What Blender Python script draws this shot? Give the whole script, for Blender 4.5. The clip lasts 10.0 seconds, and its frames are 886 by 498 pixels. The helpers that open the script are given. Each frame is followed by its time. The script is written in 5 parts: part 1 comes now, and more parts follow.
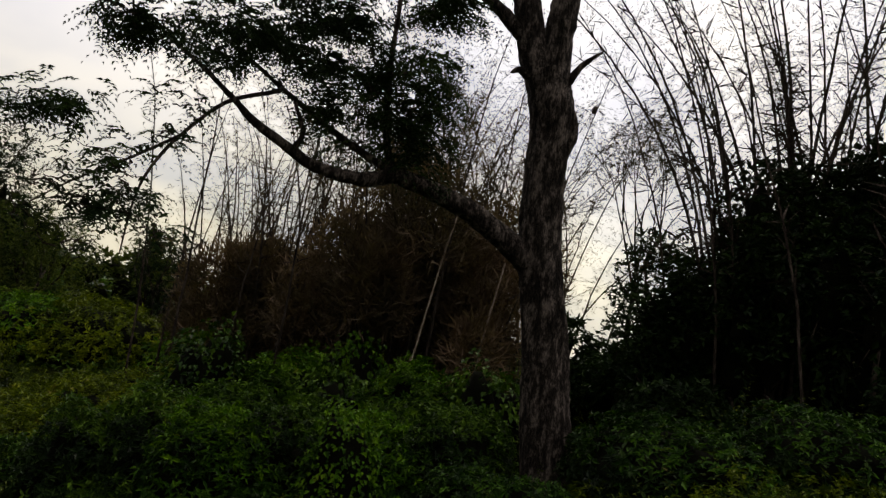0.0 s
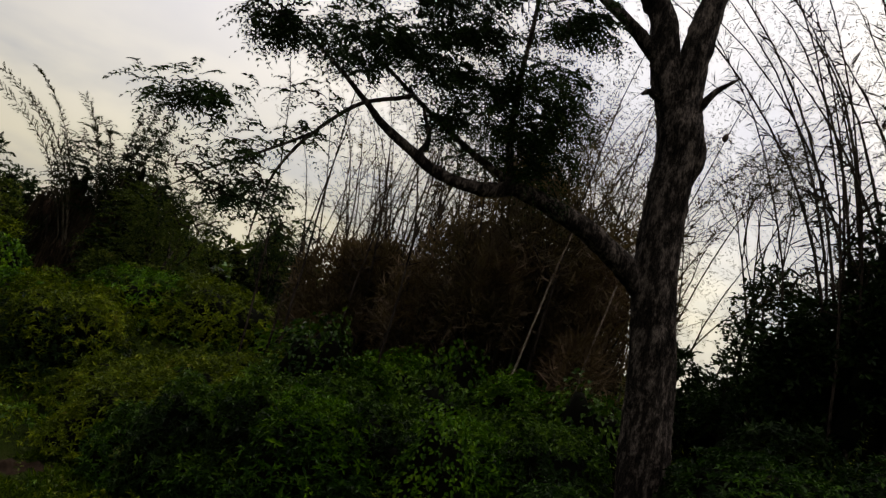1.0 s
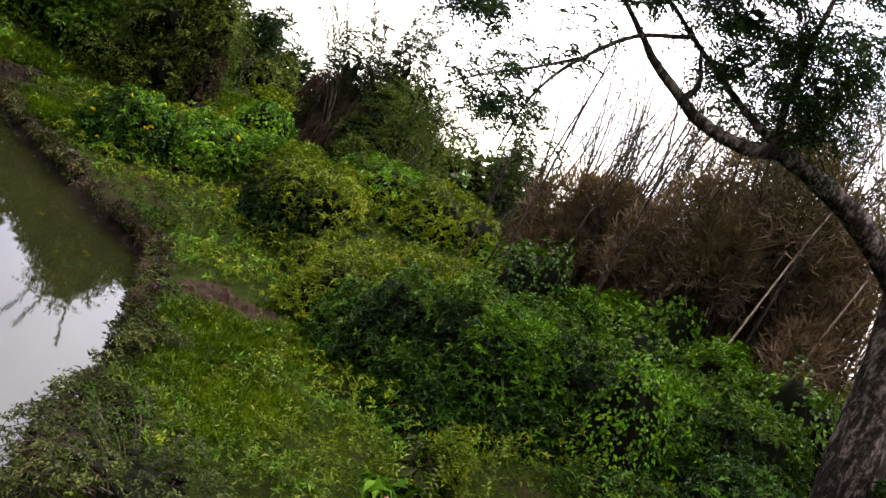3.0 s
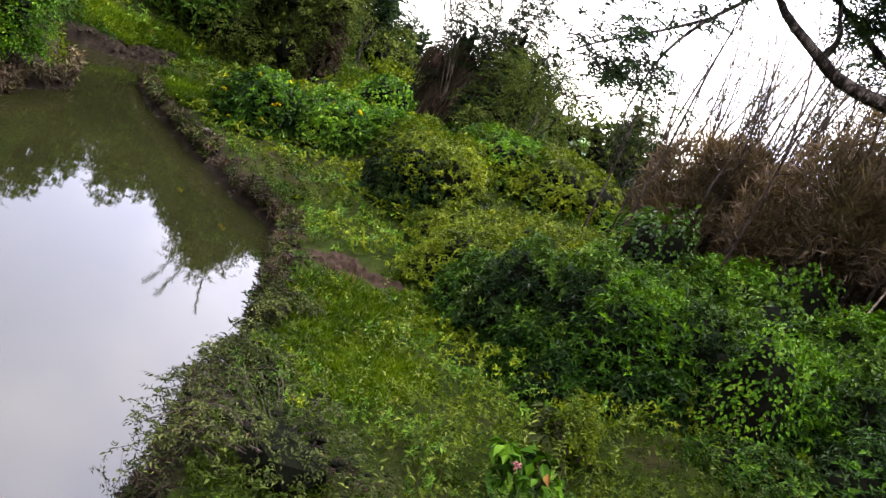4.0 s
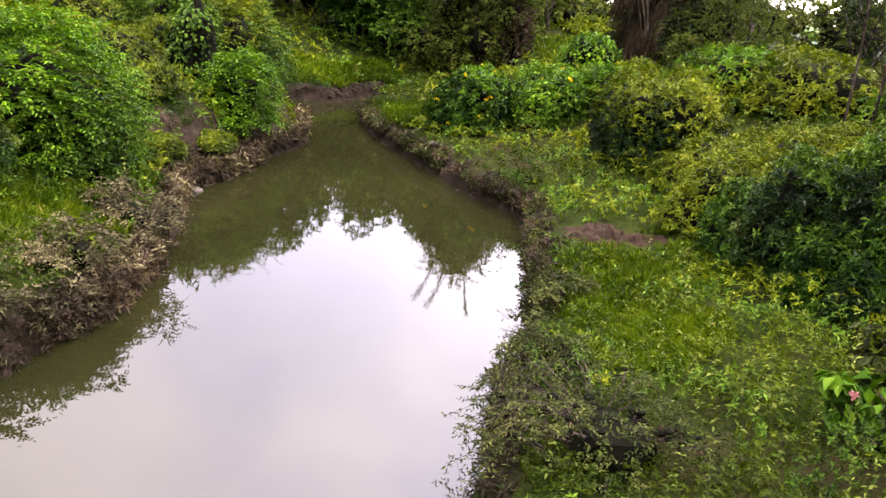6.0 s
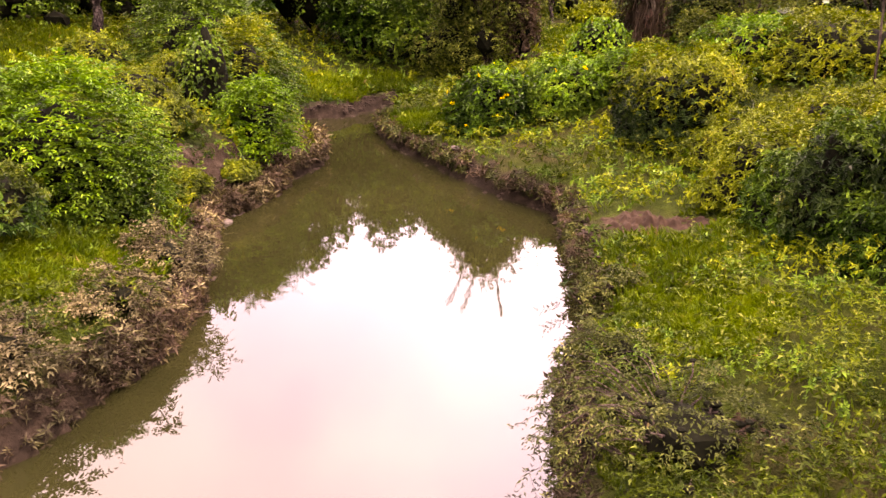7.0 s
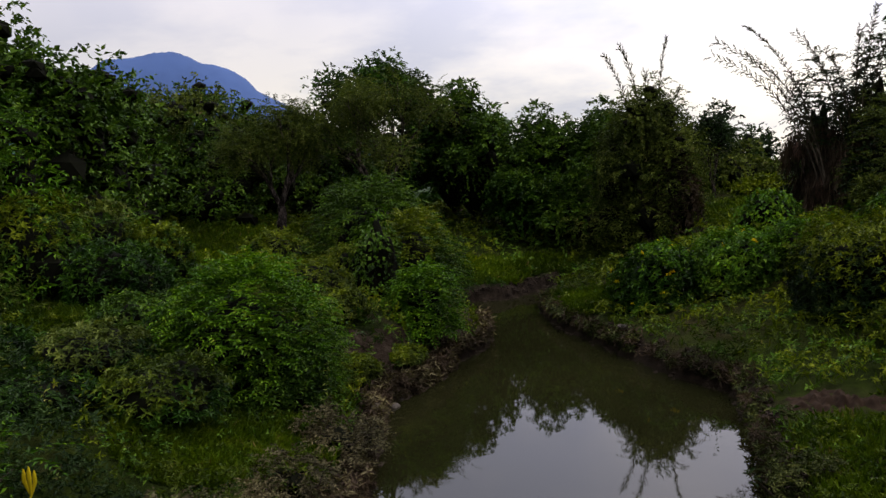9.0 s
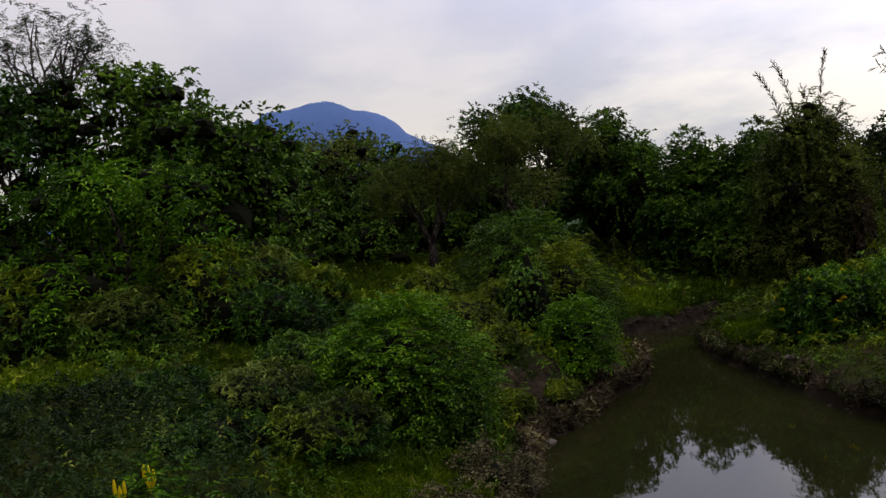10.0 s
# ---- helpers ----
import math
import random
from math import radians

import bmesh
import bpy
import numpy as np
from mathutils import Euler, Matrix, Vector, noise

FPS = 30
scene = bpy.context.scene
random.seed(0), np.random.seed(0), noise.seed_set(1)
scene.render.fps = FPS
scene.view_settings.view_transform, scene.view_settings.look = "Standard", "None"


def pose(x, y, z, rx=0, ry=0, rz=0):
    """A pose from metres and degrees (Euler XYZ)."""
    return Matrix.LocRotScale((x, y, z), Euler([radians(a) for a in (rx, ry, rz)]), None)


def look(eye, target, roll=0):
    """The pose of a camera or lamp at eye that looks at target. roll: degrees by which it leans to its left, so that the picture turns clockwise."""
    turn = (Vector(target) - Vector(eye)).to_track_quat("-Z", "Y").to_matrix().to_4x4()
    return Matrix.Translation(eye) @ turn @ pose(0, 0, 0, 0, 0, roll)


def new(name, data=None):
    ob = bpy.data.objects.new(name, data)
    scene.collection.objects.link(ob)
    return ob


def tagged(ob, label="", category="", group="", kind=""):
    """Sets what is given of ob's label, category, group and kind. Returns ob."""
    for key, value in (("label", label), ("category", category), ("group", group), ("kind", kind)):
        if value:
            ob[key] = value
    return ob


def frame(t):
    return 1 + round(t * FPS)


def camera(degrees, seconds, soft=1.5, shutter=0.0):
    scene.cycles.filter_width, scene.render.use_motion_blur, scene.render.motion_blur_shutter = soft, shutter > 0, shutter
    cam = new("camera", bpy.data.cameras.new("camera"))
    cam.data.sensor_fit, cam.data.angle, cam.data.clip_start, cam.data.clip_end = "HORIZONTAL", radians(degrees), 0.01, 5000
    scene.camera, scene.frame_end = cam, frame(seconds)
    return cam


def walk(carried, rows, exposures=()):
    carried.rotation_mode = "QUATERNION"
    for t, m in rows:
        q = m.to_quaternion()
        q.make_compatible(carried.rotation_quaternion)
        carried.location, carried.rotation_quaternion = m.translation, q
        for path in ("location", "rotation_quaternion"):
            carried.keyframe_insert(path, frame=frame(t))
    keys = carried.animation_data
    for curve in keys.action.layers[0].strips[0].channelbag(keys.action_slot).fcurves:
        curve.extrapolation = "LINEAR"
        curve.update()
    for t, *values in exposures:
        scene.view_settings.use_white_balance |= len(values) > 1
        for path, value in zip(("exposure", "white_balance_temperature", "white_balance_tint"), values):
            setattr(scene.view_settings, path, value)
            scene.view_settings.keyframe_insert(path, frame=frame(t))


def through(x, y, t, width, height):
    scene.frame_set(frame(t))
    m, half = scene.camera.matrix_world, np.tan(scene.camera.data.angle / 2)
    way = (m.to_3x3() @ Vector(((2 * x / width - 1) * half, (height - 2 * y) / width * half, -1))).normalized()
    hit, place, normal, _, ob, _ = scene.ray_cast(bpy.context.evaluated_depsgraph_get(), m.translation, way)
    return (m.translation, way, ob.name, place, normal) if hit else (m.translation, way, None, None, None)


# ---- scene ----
cam = camera(55.73, 10.0, 1.5)
PATH = [
    (0, -0.076, -0.116, 3.938, 95.86, -9.96, 0.11),
    (0.5, -0.111, -0.147, 3.917, 95.58, -11.79, 3.85),
    (1, -0.125, -0.175, 3.901, 95.16, -15.9, 7.15),
    (1.5, -0.128, -0.173, 3.874, 93.93, -22.39, 10.79),
    (2, -0.139, -0.17, 3.85, 89.93, -27.52, 15.7),
    (2.5, -0.166, -0.197, 3.831, 86.67, -28.62, 20.05),
    (2.7, -0.168, -0.217, 3.833, 85.73, -28.49, 21.54),
    (3.8, -0.188, -0.353, 3.801, 79.04, -26.83, 30.5),
    (4, -0.198, -0.37, 3.801, 78, -26.32, 32.51),
    (4.5, -0.219, -0.391, 3.802, 75.46, -24.61, 38.97),
    (5, -0.233, -0.423, 3.804, 73.51, -21.25, 44.31),
    (5.5, -0.269, -0.472, 3.824, 72.99, -12.75, 44.68),
    (5.7, -0.296, -0.488, 3.83, 72.78, -9.94, 44.77),
    (6.8, -0.61, -0.506, 3.839, 72.27, -1.44, 44.28),
    (7, -0.642, -0.51, 3.842, 72.6, -0.35, 44.44),
    (7.5, -0.663, -0.525, 3.845, 77.16, 0.92, 46.7),
    (8, -0.675, -0.518, 3.848, 81.04, 1.54, 49.75),
    (8.5, -0.716, -0.483, 3.862, 83.03, 2.16, 51.76),
    (9, -0.684, -0.485, 3.86, 85.12, 3.2, 55.1),
    (9.5, -0.639, -0.485, 3.872, 86.68, 4.64, 59.32),
    (10, -0.609, -0.504, 3.885, 88.25, 5.86, 65.27),
]
# exposure of the clip's camera: stops, kelvin, tint
EXPOSURES = [
    (0.0, -0.85, 8200, 4),
    (0.6, -0.95, 8200, 4),
    (1.2, -1.0, 8200, 4),
    (1.6, -0.6, 8000, 6),
    (2.0, 0.1, 7900, 8),
    (2.6, 1.0, 7700, 10),
    (4.0, 1.88, 6950, 14),
    (5.5, 2.12, 6650, 16),
    (6.2, 2.42, 8300, 28),
    (6.8, 2.72, 10300, 46),
    (7.2, 2.66, 10000, 43),
    (7.5, 2.45, 8800, 31),
    (8.0, 1.6, 7500, 16),
    (8.4, 0.75, 7000, 14),
    (8.8, 0.1, 7100, 13),
    (9.3, -0.25, 7200, 12),
    (10.0, -0.3, 7200, 12),
]
walk(cam, [(t, pose(*row)) for t, *row in PATH], EXPOSURES)

# ---- sky and sun ----
SUN_AZIMUTH, SUN_ELEVATION = 14.0, 58.0  # degrees from +y towards +x, and above the horizon


def make_world():
    world = bpy.data.worlds.new("overcast_sky")
    scene.world = world
    world.use_nodes = True
    nt = world.node_tree
    nt.nodes.clear()
    out, back = nt.nodes.new("ShaderNodeOutputWorld"), nt.nodes.new("ShaderNodeBackground")
    sky = nt.nodes.new("ShaderNodeTexSky")
    sky.sky_type, sky.sun_disc = "NISHITA", False
    sky.sun_elevation, sky.sun_rotation = radians(SUN_ELEVATION), radians(SUN_AZIMUTH)
    coord, sep = nt.nodes.new("ShaderNodeTexCoord"), nt.nodes.new("ShaderNodeSeparateXYZ")
    nt.links.new(coord.outputs["Generated"], sep.inputs[0])
    # cloud sheet: brighter towards the zenith, lumpy, with grey-blue bellies near the horizon
    flat = nt.nodes.new("ShaderNodeMapping")
    flat.inputs["Scale"].default_value = (1.0, 1.0, 3.2)
    nt.links.new(coord.outputs["Generated"], flat.inputs[0])
    lumps = nt.nodes.new("ShaderNodeTexNoise")
    lumps.inputs["Scale"].default_value, lumps.inputs["Detail"].default_value, lumps.inputs["Roughness"].default_value = 3.1, 6, 0.55
    nt.links.new(flat.outputs[0], lumps.inputs["Vector"])
    ramp = nt.nodes.new("ShaderNodeValToRGB")
    ramp.color_ramp.elements[0].position, ramp.color_ramp.elements[0].color = 0.38, (0.52, 0.56, 0.70, 1)
    ramp.color_ramp.elements[1].position, ramp.color_ramp.elements[1].color = 0.56, (1.0, 0.975, 0.945, 1)
    nt.links.new(lumps.outputs[0], ramp.inputs[0])
    high = nt.nodes.new("ShaderNodeMapRange")
    high.inputs["From Min"].default_value, high.inputs["From Max"].default_value = 0.08, 0.26
    nt.links.new(sep.outputs[2], high.inputs["Value"])
    veil = nt.nodes.new("ShaderNodeMix")
    veil.data_type = "RGBA"
    broad = nt.nodes.new("ShaderNodeTexNoise")
    broad.inputs["Scale"].default_value, broad.inputs["Detail"].default_value = 2.6, 5
    nt.links.new(coord.outputs["Generated"], broad.inputs["Vector"])
    pale = nt.nodes.new("ShaderNodeValToRGB")
    pale.color_ramp.elements[0].position, pale.color_ramp.elements[0].color = 0.36, (0.66, 0.70, 0.94, 1)
    pale.color_ramp.elements[1].position, pale.color_ramp.elements[1].color = 0.62, (0.97, 0.97, 1.12, 1)
    nt.links.new(broad.outputs[0], pale.inputs[0])
    nt.links.new(pale.outputs[0], veil.inputs["B"])
    nt.links.new(high.outputs[0], veil.inputs["Factor"])
    nt.links.new(ramp.outputs[0], veil.inputs["A"])
    rise = nt.nodes.new("ShaderNodeMapRange")
    rise.interpolation_type = "SMOOTHSTEP"
    rise.inputs["From Min"].default_value, rise.inputs["From Max"].default_value = 0.35, 1.0
    rise.inputs["To Min"].default_value, rise.inputs["To Max"].default_value = 1.08, 2.2
    nt.links.new(sep.outputs[2], rise.inputs["Value"])
    cloud = nt.nodes.new("ShaderNodeVectorMath")
    cloud.operation = "SCALE"
    nt.links.new(veil.outputs["Result"], cloud.inputs[0])
    # the cloud sheet glows round the hidden sun
    aim = nt.nodes.new("ShaderNodeVectorMath")
    aim.operation = "DOT_PRODUCT"
    aim.inputs[1].default_value = (math.cos(radians(SUN_ELEVATION)) * math.sin(radians(SUN_AZIMUTH)), math.cos(radians(SUN_ELEVATION)) * math.cos(radians(SUN_AZIMUTH)), math.sin(radians(SUN_ELEVATION)))
    nt.links.new(coord.outputs["Generated"], aim.inputs[0])
    glow = nt.nodes.new("ShaderNodeMapRange")
    glow.interpolation_type = "SMOOTHSTEP"
    glow.inputs["From Min"].default_value, glow.inputs["From Max"].default_value = 0.25, 1.0
    glow.inputs["To Min"].default_value, glow.inputs["To Max"].default_value = 1.0, 2.4
    nt.links.new(aim.outputs["Value"], glow.inputs["Value"])
    shine = nt.nodes.new("ShaderNodeMath")
    shine.operation = "MULTIPLY"
    nt.links.new(rise.outputs[0], shine.inputs[0])
    # sky away from the sun dimmed, out of view, to darken the near faces
    thick = nt.nodes.new("ShaderNodeMapRange")
    thick.inputs["From Min"].default_value, thick.inputs["From Max"].default_value = -0.6, 0.45
    thick.inputs["To Min"].default_value, thick.inputs["To Max"].default_value = 0.28, 1.0
    nt.links.new(aim.outputs["Value"], thick.inputs["Value"])
    both = nt.nodes.new("ShaderNodeMath")
    both.operation = "MULTIPLY"
    nt.links.new(glow.outputs[0], both.inputs[0])
    nt.links.new(thick.outputs[0], both.inputs[1])
    nt.links.new(both.outputs[0], shine.inputs[1])
    nt.links.new(shine.outputs[0], cloud.inputs["Scale"])
    blue = nt.nodes.new("ShaderNodeVectorMath")
    blue.operation = "SCALE"
    blue.inputs["Scale"].default_value = 0.02
    nt.links.new(sky.outputs[0], blue.inputs[0])
    total = nt.nodes.new("ShaderNodeVectorMath")
    nt.links.new(cloud.outputs[0], total.inputs[0])
    nt.links.new(blue.outputs[0], total.inputs[1])
    nt.links.new(total.outputs[0], back.inputs[0])
    back.inputs[1].default_value = 1.0
    nt.links.new(back.outputs[0], out.inputs[0])


make_world()
sun = new("sun", bpy.data.lights.new("sun", "SUN"))
sun.data.energy, sun.data.angle, sun.data.color = 1.5, radians(14), (1.0, 0.96, 0.9)
sun.matrix_world = look((0, 0, 50), (-50 * math.cos(radians(SUN_ELEVATION)) * math.sin(radians(SUN_AZIMUTH)), -50 * math.cos(radians(SUN_ELEVATION)) * math.cos(radians(SUN_AZIMUTH)), 50 - 50 * math.sin(radians(SUN_ELEVATION))))


# ---- materials ----
def nodes_of(name):
    m = bpy.data.materials.new(name)
    m.use_nodes = True
    nt = m.node_tree
    return m, nt, nt.nodes["Principled BSDF"], nt.nodes["Material Output"]


def noise_node(nt, scale, detail=4, rough=0.55, coords="Object"):
    c, n = nt.nodes.new("ShaderNodeTexCoord"), nt.nodes.new("ShaderNodeTexNoise")
    n.inputs["Scale"].default_value, n.inputs["Detail"].default_value, n.inputs["Roughness"].default_value = scale, detail, rough
    nt.links.new(c.outputs[coords], n.inputs["Vector"])
    return n


def ramp_node(nt, source, stops):
    r = nt.nodes.new("ShaderNodeValToRGB")
    while len(r.color_ramp.elements) < len(stops):
        r.color_ramp.elements.new(0.5)
    for e, (p, c) in zip(r.color_ramp.elements, stops):
        e.position, e.color = p, (*c, 1)
    nt.links.new(source, r.inputs[0])
    return r


def mix_node(nt, a, b, factor, mode="MIX"):
    m = nt.nodes.new("ShaderNodeMix")
    m.data_type, m.blend_type = "RGBA", mode
    for key, v in (("A", a), ("B", b), ("Factor", factor)):
        if isinstance(v, (int, float)):
            m.inputs[key].default_value = v
        elif isinstance(v, tuple):
            m.inputs[key].default_value = (*v, 1)
        else:
            nt.links.new(v, m.inputs[key])
    return m.outputs["Result"]


def leaf_material(name, dark, mid, light, through=0.35, rough=0.5, old=None, patch=0.35):
    """Foliage: each leaf its own tone, patches of older growth, light passing through."""
    m, nt, p, out = nodes_of(name)
    geo = nt.nodes.new("ShaderNodeNewGeometry")
    plant = noise_node(nt, 2.6, 3, 0.6)
    mixed = nt.nodes.new("ShaderNodeMath")
    mixed.operation = "MULTIPLY_ADD"
    mixed.inputs[1].default_value, mixed.inputs[2].default_value = 1.5, -0.52
    nt.links.new(plant.outputs[0], mixed.inputs[0])
    pick = nt.nodes.new("ShaderNodeMath")
    pick.operation = "MULTIPLY_ADD"
    pick.inputs[1].default_value = 0.55
    nt.links.new(geo.outputs["Random Per Island"], pick.inputs[0])
    nt.links.new(mixed.outputs[0], pick.inputs[2])
    tone = ramp_node(nt, pick.outputs[0], [(0.08, dark), (0.5, mid), (0.9, light), (1.0, old or light)])
    big = noise_node(nt, patch, 3)
    spread = ramp_node(nt, big.outputs[0], [(0.36, (0.28, 0.31, 0.25)), (0.64, (0.95, 0.90, 0.75))])
    col = mix_node(nt, tone.outputs[0], spread.outputs[0], 1.0, "MULTIPLY")
    nt.links.new(col, p.inputs["Base Color"])
    p.inputs["Roughness"].default_value = rough
    p.inputs["Specular IOR Level"].default_value = 0.05
    t, mx = nt.nodes.new("ShaderNodeBsdfTranslucent"), nt.nodes.new("ShaderNodeMixShader")
    warm = mix_node(nt, col, (1.25, 1.3, 0.5), 1.0, "MULTIPLY")
    nt.links.new(warm, t.inputs[0])
    mx.inputs[0].default_value = through
    nt.links.new(p.outputs[0], mx.inputs[1])
    nt.links.new(t.outputs[0], mx.inputs[2])
    nt.links.new(mx.outputs[0], out.inputs[0])
    return m


def bark_material(name, a, b, c, scale=6.0, stretch=0.25, bump=0.5):
    m, nt, p, out = nodes_of(name)
    coord, mp = nt.nodes.new("ShaderNodeTexCoord"), nt.nodes.new("ShaderNodeMapping")
    mp.inputs["Scale"].default_value = (1, 1, stretch)
    nt.links.new(coord.outputs["Object"], mp.inputs[0])
    n, v = nt.nodes.new("ShaderNodeTexNoise"), nt.nodes.new("ShaderNodeTexNoise")
    n.inputs["Scale"].default_value, n.inputs["Detail"].default_value = scale, 8
    n.inputs["Roughness"].default_value = 0.7
    v.inputs["Scale"].default_value, v.inputs["Detail"].default_value = scale * 4, 5
    nt.links.new(mp.outputs[0], n.inputs["Vector"])
    nt.links.new(mp.outputs[0], v.inputs["Vector"])
    r = ramp_node(nt, n.outputs[0], [(0.38, a), (0.5, b), (0.63, c)])
    fine = ramp_node(nt, v.outputs[0], [(0.3, (0.55, 0.55, 0.55)), (0.7, (1.2, 1.2, 1.2))])
    nt.links.new(mix_node(nt, r.outputs[0], fine.outputs[0], 1.0, "MULTIPLY"), p.inputs["Base Color"])
    p.inputs["Roughness"].default_value = 0.92
    p.inputs["Specular IOR Level"].default_value = 0.06
    bp = nt.nodes.new("ShaderNodeBump")
    bp.inputs["Strength"].default_value, bp.inputs["Distance"].default_value = bump, 0.03
    add = nt.nodes.new("ShaderNodeMath")
    nt.links.new(n.outputs[0], add.inputs[0])
    nt.links.new(v.outputs[0], add.inputs[1])
    nt.links.new(add.outputs[0], bp.inputs["Height"])
    nt.links.new(bp.outputs[0], p.inputs["Normal"])
    return m


def ground_material():
    m, nt, p, out = nodes_of("ground")
    geo, sep = nt.nodes.new("ShaderNodeNewGeometry"), nt.nodes.new("ShaderNodeSeparateXYZ")
    nt.links.new(geo.outputs["Position"], sep.inputs[0])
    n1, n2, n3 = noise_node(nt, 0.5, 5), noise_node(nt, 5.0, 6, 0.65), noise_node(nt, 30.0, 4, 0.7)
    turf = ramp_node(nt, n1.outputs[0], [(0.35, (0.006, 0.010, 0.002)), (0.52, (0.014, 0.021, 0.003)), (0.68, (0.018, 0.016, 0.006))])
    tuft = ramp_node(nt, n2.outputs[0], [(0.3, (0.45, 0.5, 0.5)), (0.7, (1.25, 1.25, 1.1))])
    grass = mix_node(nt, turf.outputs[0], tuft.outputs[0], 1.0, "MULTIPLY")
    mud = ramp_node(nt, n2.outputs[0], [(0.3, (0.005, 0.0038, 0.0026)), (0.55, (0.012, 0.0088, 0.006)), (0.78, (0.034, 0.025, 0.0175))])
    # wet mud along the waterline, with an uneven upper limit
    lift = nt.nodes.new("ShaderNodeMath")
    lift.operation = "MULTIPLY_ADD"
    lift.inputs[1].default_value, lift.inputs[2].default_value = 0.45, -0.2
    nt.links.new(n2.outputs[0], lift.inputs[0])
    top = nt.nodes.new("ShaderNodeMath")
    nt.links.new(sep.outputs[2], top.inputs[0])
    nt.links.new(lift.outputs[0], top.inputs[1])
    band = nt.nodes.new("ShaderNodeMapRange")
    band.inputs["From Min"].default_value, band.inputs["From Max"].default_value = 0.34, 0.50
    nt.links.new(top.outputs[0], band.inputs["Value"])
    # bare soil where the bank is too steep for grass
    lean = nt.nodes.new("ShaderNodeSeparateXYZ")
    nt.links.new(geo.outputs["True Normal"], lean.inputs[0])
    steep = nt.nodes.new("ShaderNodeMapRange")
    steep.inputs["From Min"].default_value, steep.inputs["From Max"].default_value = 0.86, 0.74
    nt.links.new(lean.outputs[2], steep.inputs["Value"])
    soil = ramp_node(nt, n2.outputs[0], [(0.3, (0.008, 0.0055, 0.0035)), (0.55, (0.020, 0.0145, 0.0098)), (0.78, (0.046, 0.035, 0.025))])
    cover = mix_node(nt, grass, soil.outputs[0], steep.outputs[0])
    nt.links.new(mix_node(nt, mud.outputs[0], cover, band.outputs[0]), p.inputs["Base Color"])
    p.inputs["Roughness"].default_value = 0.95
    p.inputs["Specular IOR Level"].default_value = 0.02
    bp = nt.nodes.new("ShaderNodeBump")
    bp.inputs["Strength"].default_value, bp.inputs["Distance"].default_value = 0.8, 0.06
    add = nt.nodes.new("ShaderNodeMath")
    nt.links.new(n2.outputs[0], add.inputs[0])
    nt.links.new(n3.outputs[0], add.inputs[1])
    nt.links.new(add.outputs[0], bp.inputs["Height"])
    nt.links.new(bp.outputs[0], p.inputs["Normal"])
    return m


def water_material():
    m, nt, p, out = nodes_of("creek_water")
    n = noise_node(nt, 0.35, 3)
    c = ramp_node(nt, n.outputs[0], [(0.3, (0.0045, 0.0049, 0.0016)), (0.7, (0.0078, 0.0082, 0.0026))])
    nt.links.new(c.outputs[0], p.inputs["Base Color"])
    p.inputs["Roughness"].default_value = 0.02
    p.inputs["IOR"].default_value = 1.38
    p.inputs["Specular IOR Level"].default_value = 0.5
    w, w2 = noise_node(nt, 1.6, 2), noise_node(nt, 9.0, 2)
    bp = nt.nodes.new("ShaderNodeBump")
    bp.inputs["Strength"].default_value, bp.inputs["Distance"].default_value = 0.06, 0.02
    add = nt.nodes.new("ShaderNodeMath")
    add.operation = "MULTIPLY_ADD"
    add.inputs[1].default_value = 0.12
    nt.links.new(w2.outputs[0], add.inputs[0])
    nt.links.new(w.outputs[0], add.inputs[2])
    nt.links.new(add.outputs[0], bp.inputs["Height"])
    nt.links.new(bp.outputs[0], p.inputs["Normal"])
    return m


def plain_material(name, colour, rough=0.8, vary=0.3, scale=3.0):
    m, nt, p, out = nodes_of(name)
    n = noise_node(nt, scale, 5, 0.6)
    lo, hi = tuple(v * (1 - vary) for v in colour), tuple(v * (1 + vary) for v in colour)
    nt.links.new(ramp_node(nt, n.outputs[0], [(0.3, lo), (0.7, hi)]).outputs[0], p.inputs["Base Color"])
    p.inputs["Roughness"].default_value = rough
    p.inputs["Specular IOR Level"].default_value = 0.04
    bp = nt.nodes.new("ShaderNodeBump")
    bp.inputs["Strength"].default_value = 0.4
    nt.links.new(n.outputs[0], bp.inputs["Height"])
    nt.links.new(bp.outputs[0], p.inputs["Normal"])
    return m


GROUND, WATER = ground_material(), water_material()
LEAF_BRIGHT = leaf_material("leaf_bright", (0.006, 0.024, 0.001), (0.044, 0.125, 0.004), (0.125, 0.245, 0.010), 0.15, 0.5, (0.16, 0.20, 0.02))
LEAF_YELLOW = leaf_material("leaf_yellow_green", (0.014, 0.028, 0.001), (0.078, 0.116, 0.004), (0.165, 0.200, 0.012), 0.15, 0.55, (0.16, 0.14, 0.03))
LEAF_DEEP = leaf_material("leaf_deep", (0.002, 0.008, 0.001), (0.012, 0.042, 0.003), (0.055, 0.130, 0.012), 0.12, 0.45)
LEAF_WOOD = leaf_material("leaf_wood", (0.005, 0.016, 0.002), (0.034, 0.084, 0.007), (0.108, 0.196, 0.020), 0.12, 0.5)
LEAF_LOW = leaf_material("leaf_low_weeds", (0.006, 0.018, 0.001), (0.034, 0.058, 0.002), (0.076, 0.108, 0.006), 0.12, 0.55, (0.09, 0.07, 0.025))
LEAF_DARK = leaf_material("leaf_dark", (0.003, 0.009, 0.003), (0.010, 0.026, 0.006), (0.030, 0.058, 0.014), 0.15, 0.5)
LEAF_OLIVE = leaf_material("leaf_olive", (0.013, 0.022, 0.003), (0.056, 0.084, 0.013), (0.150, 0.185, 0.038), 0.15, 0.6, (0.15, 0.12, 0.05))
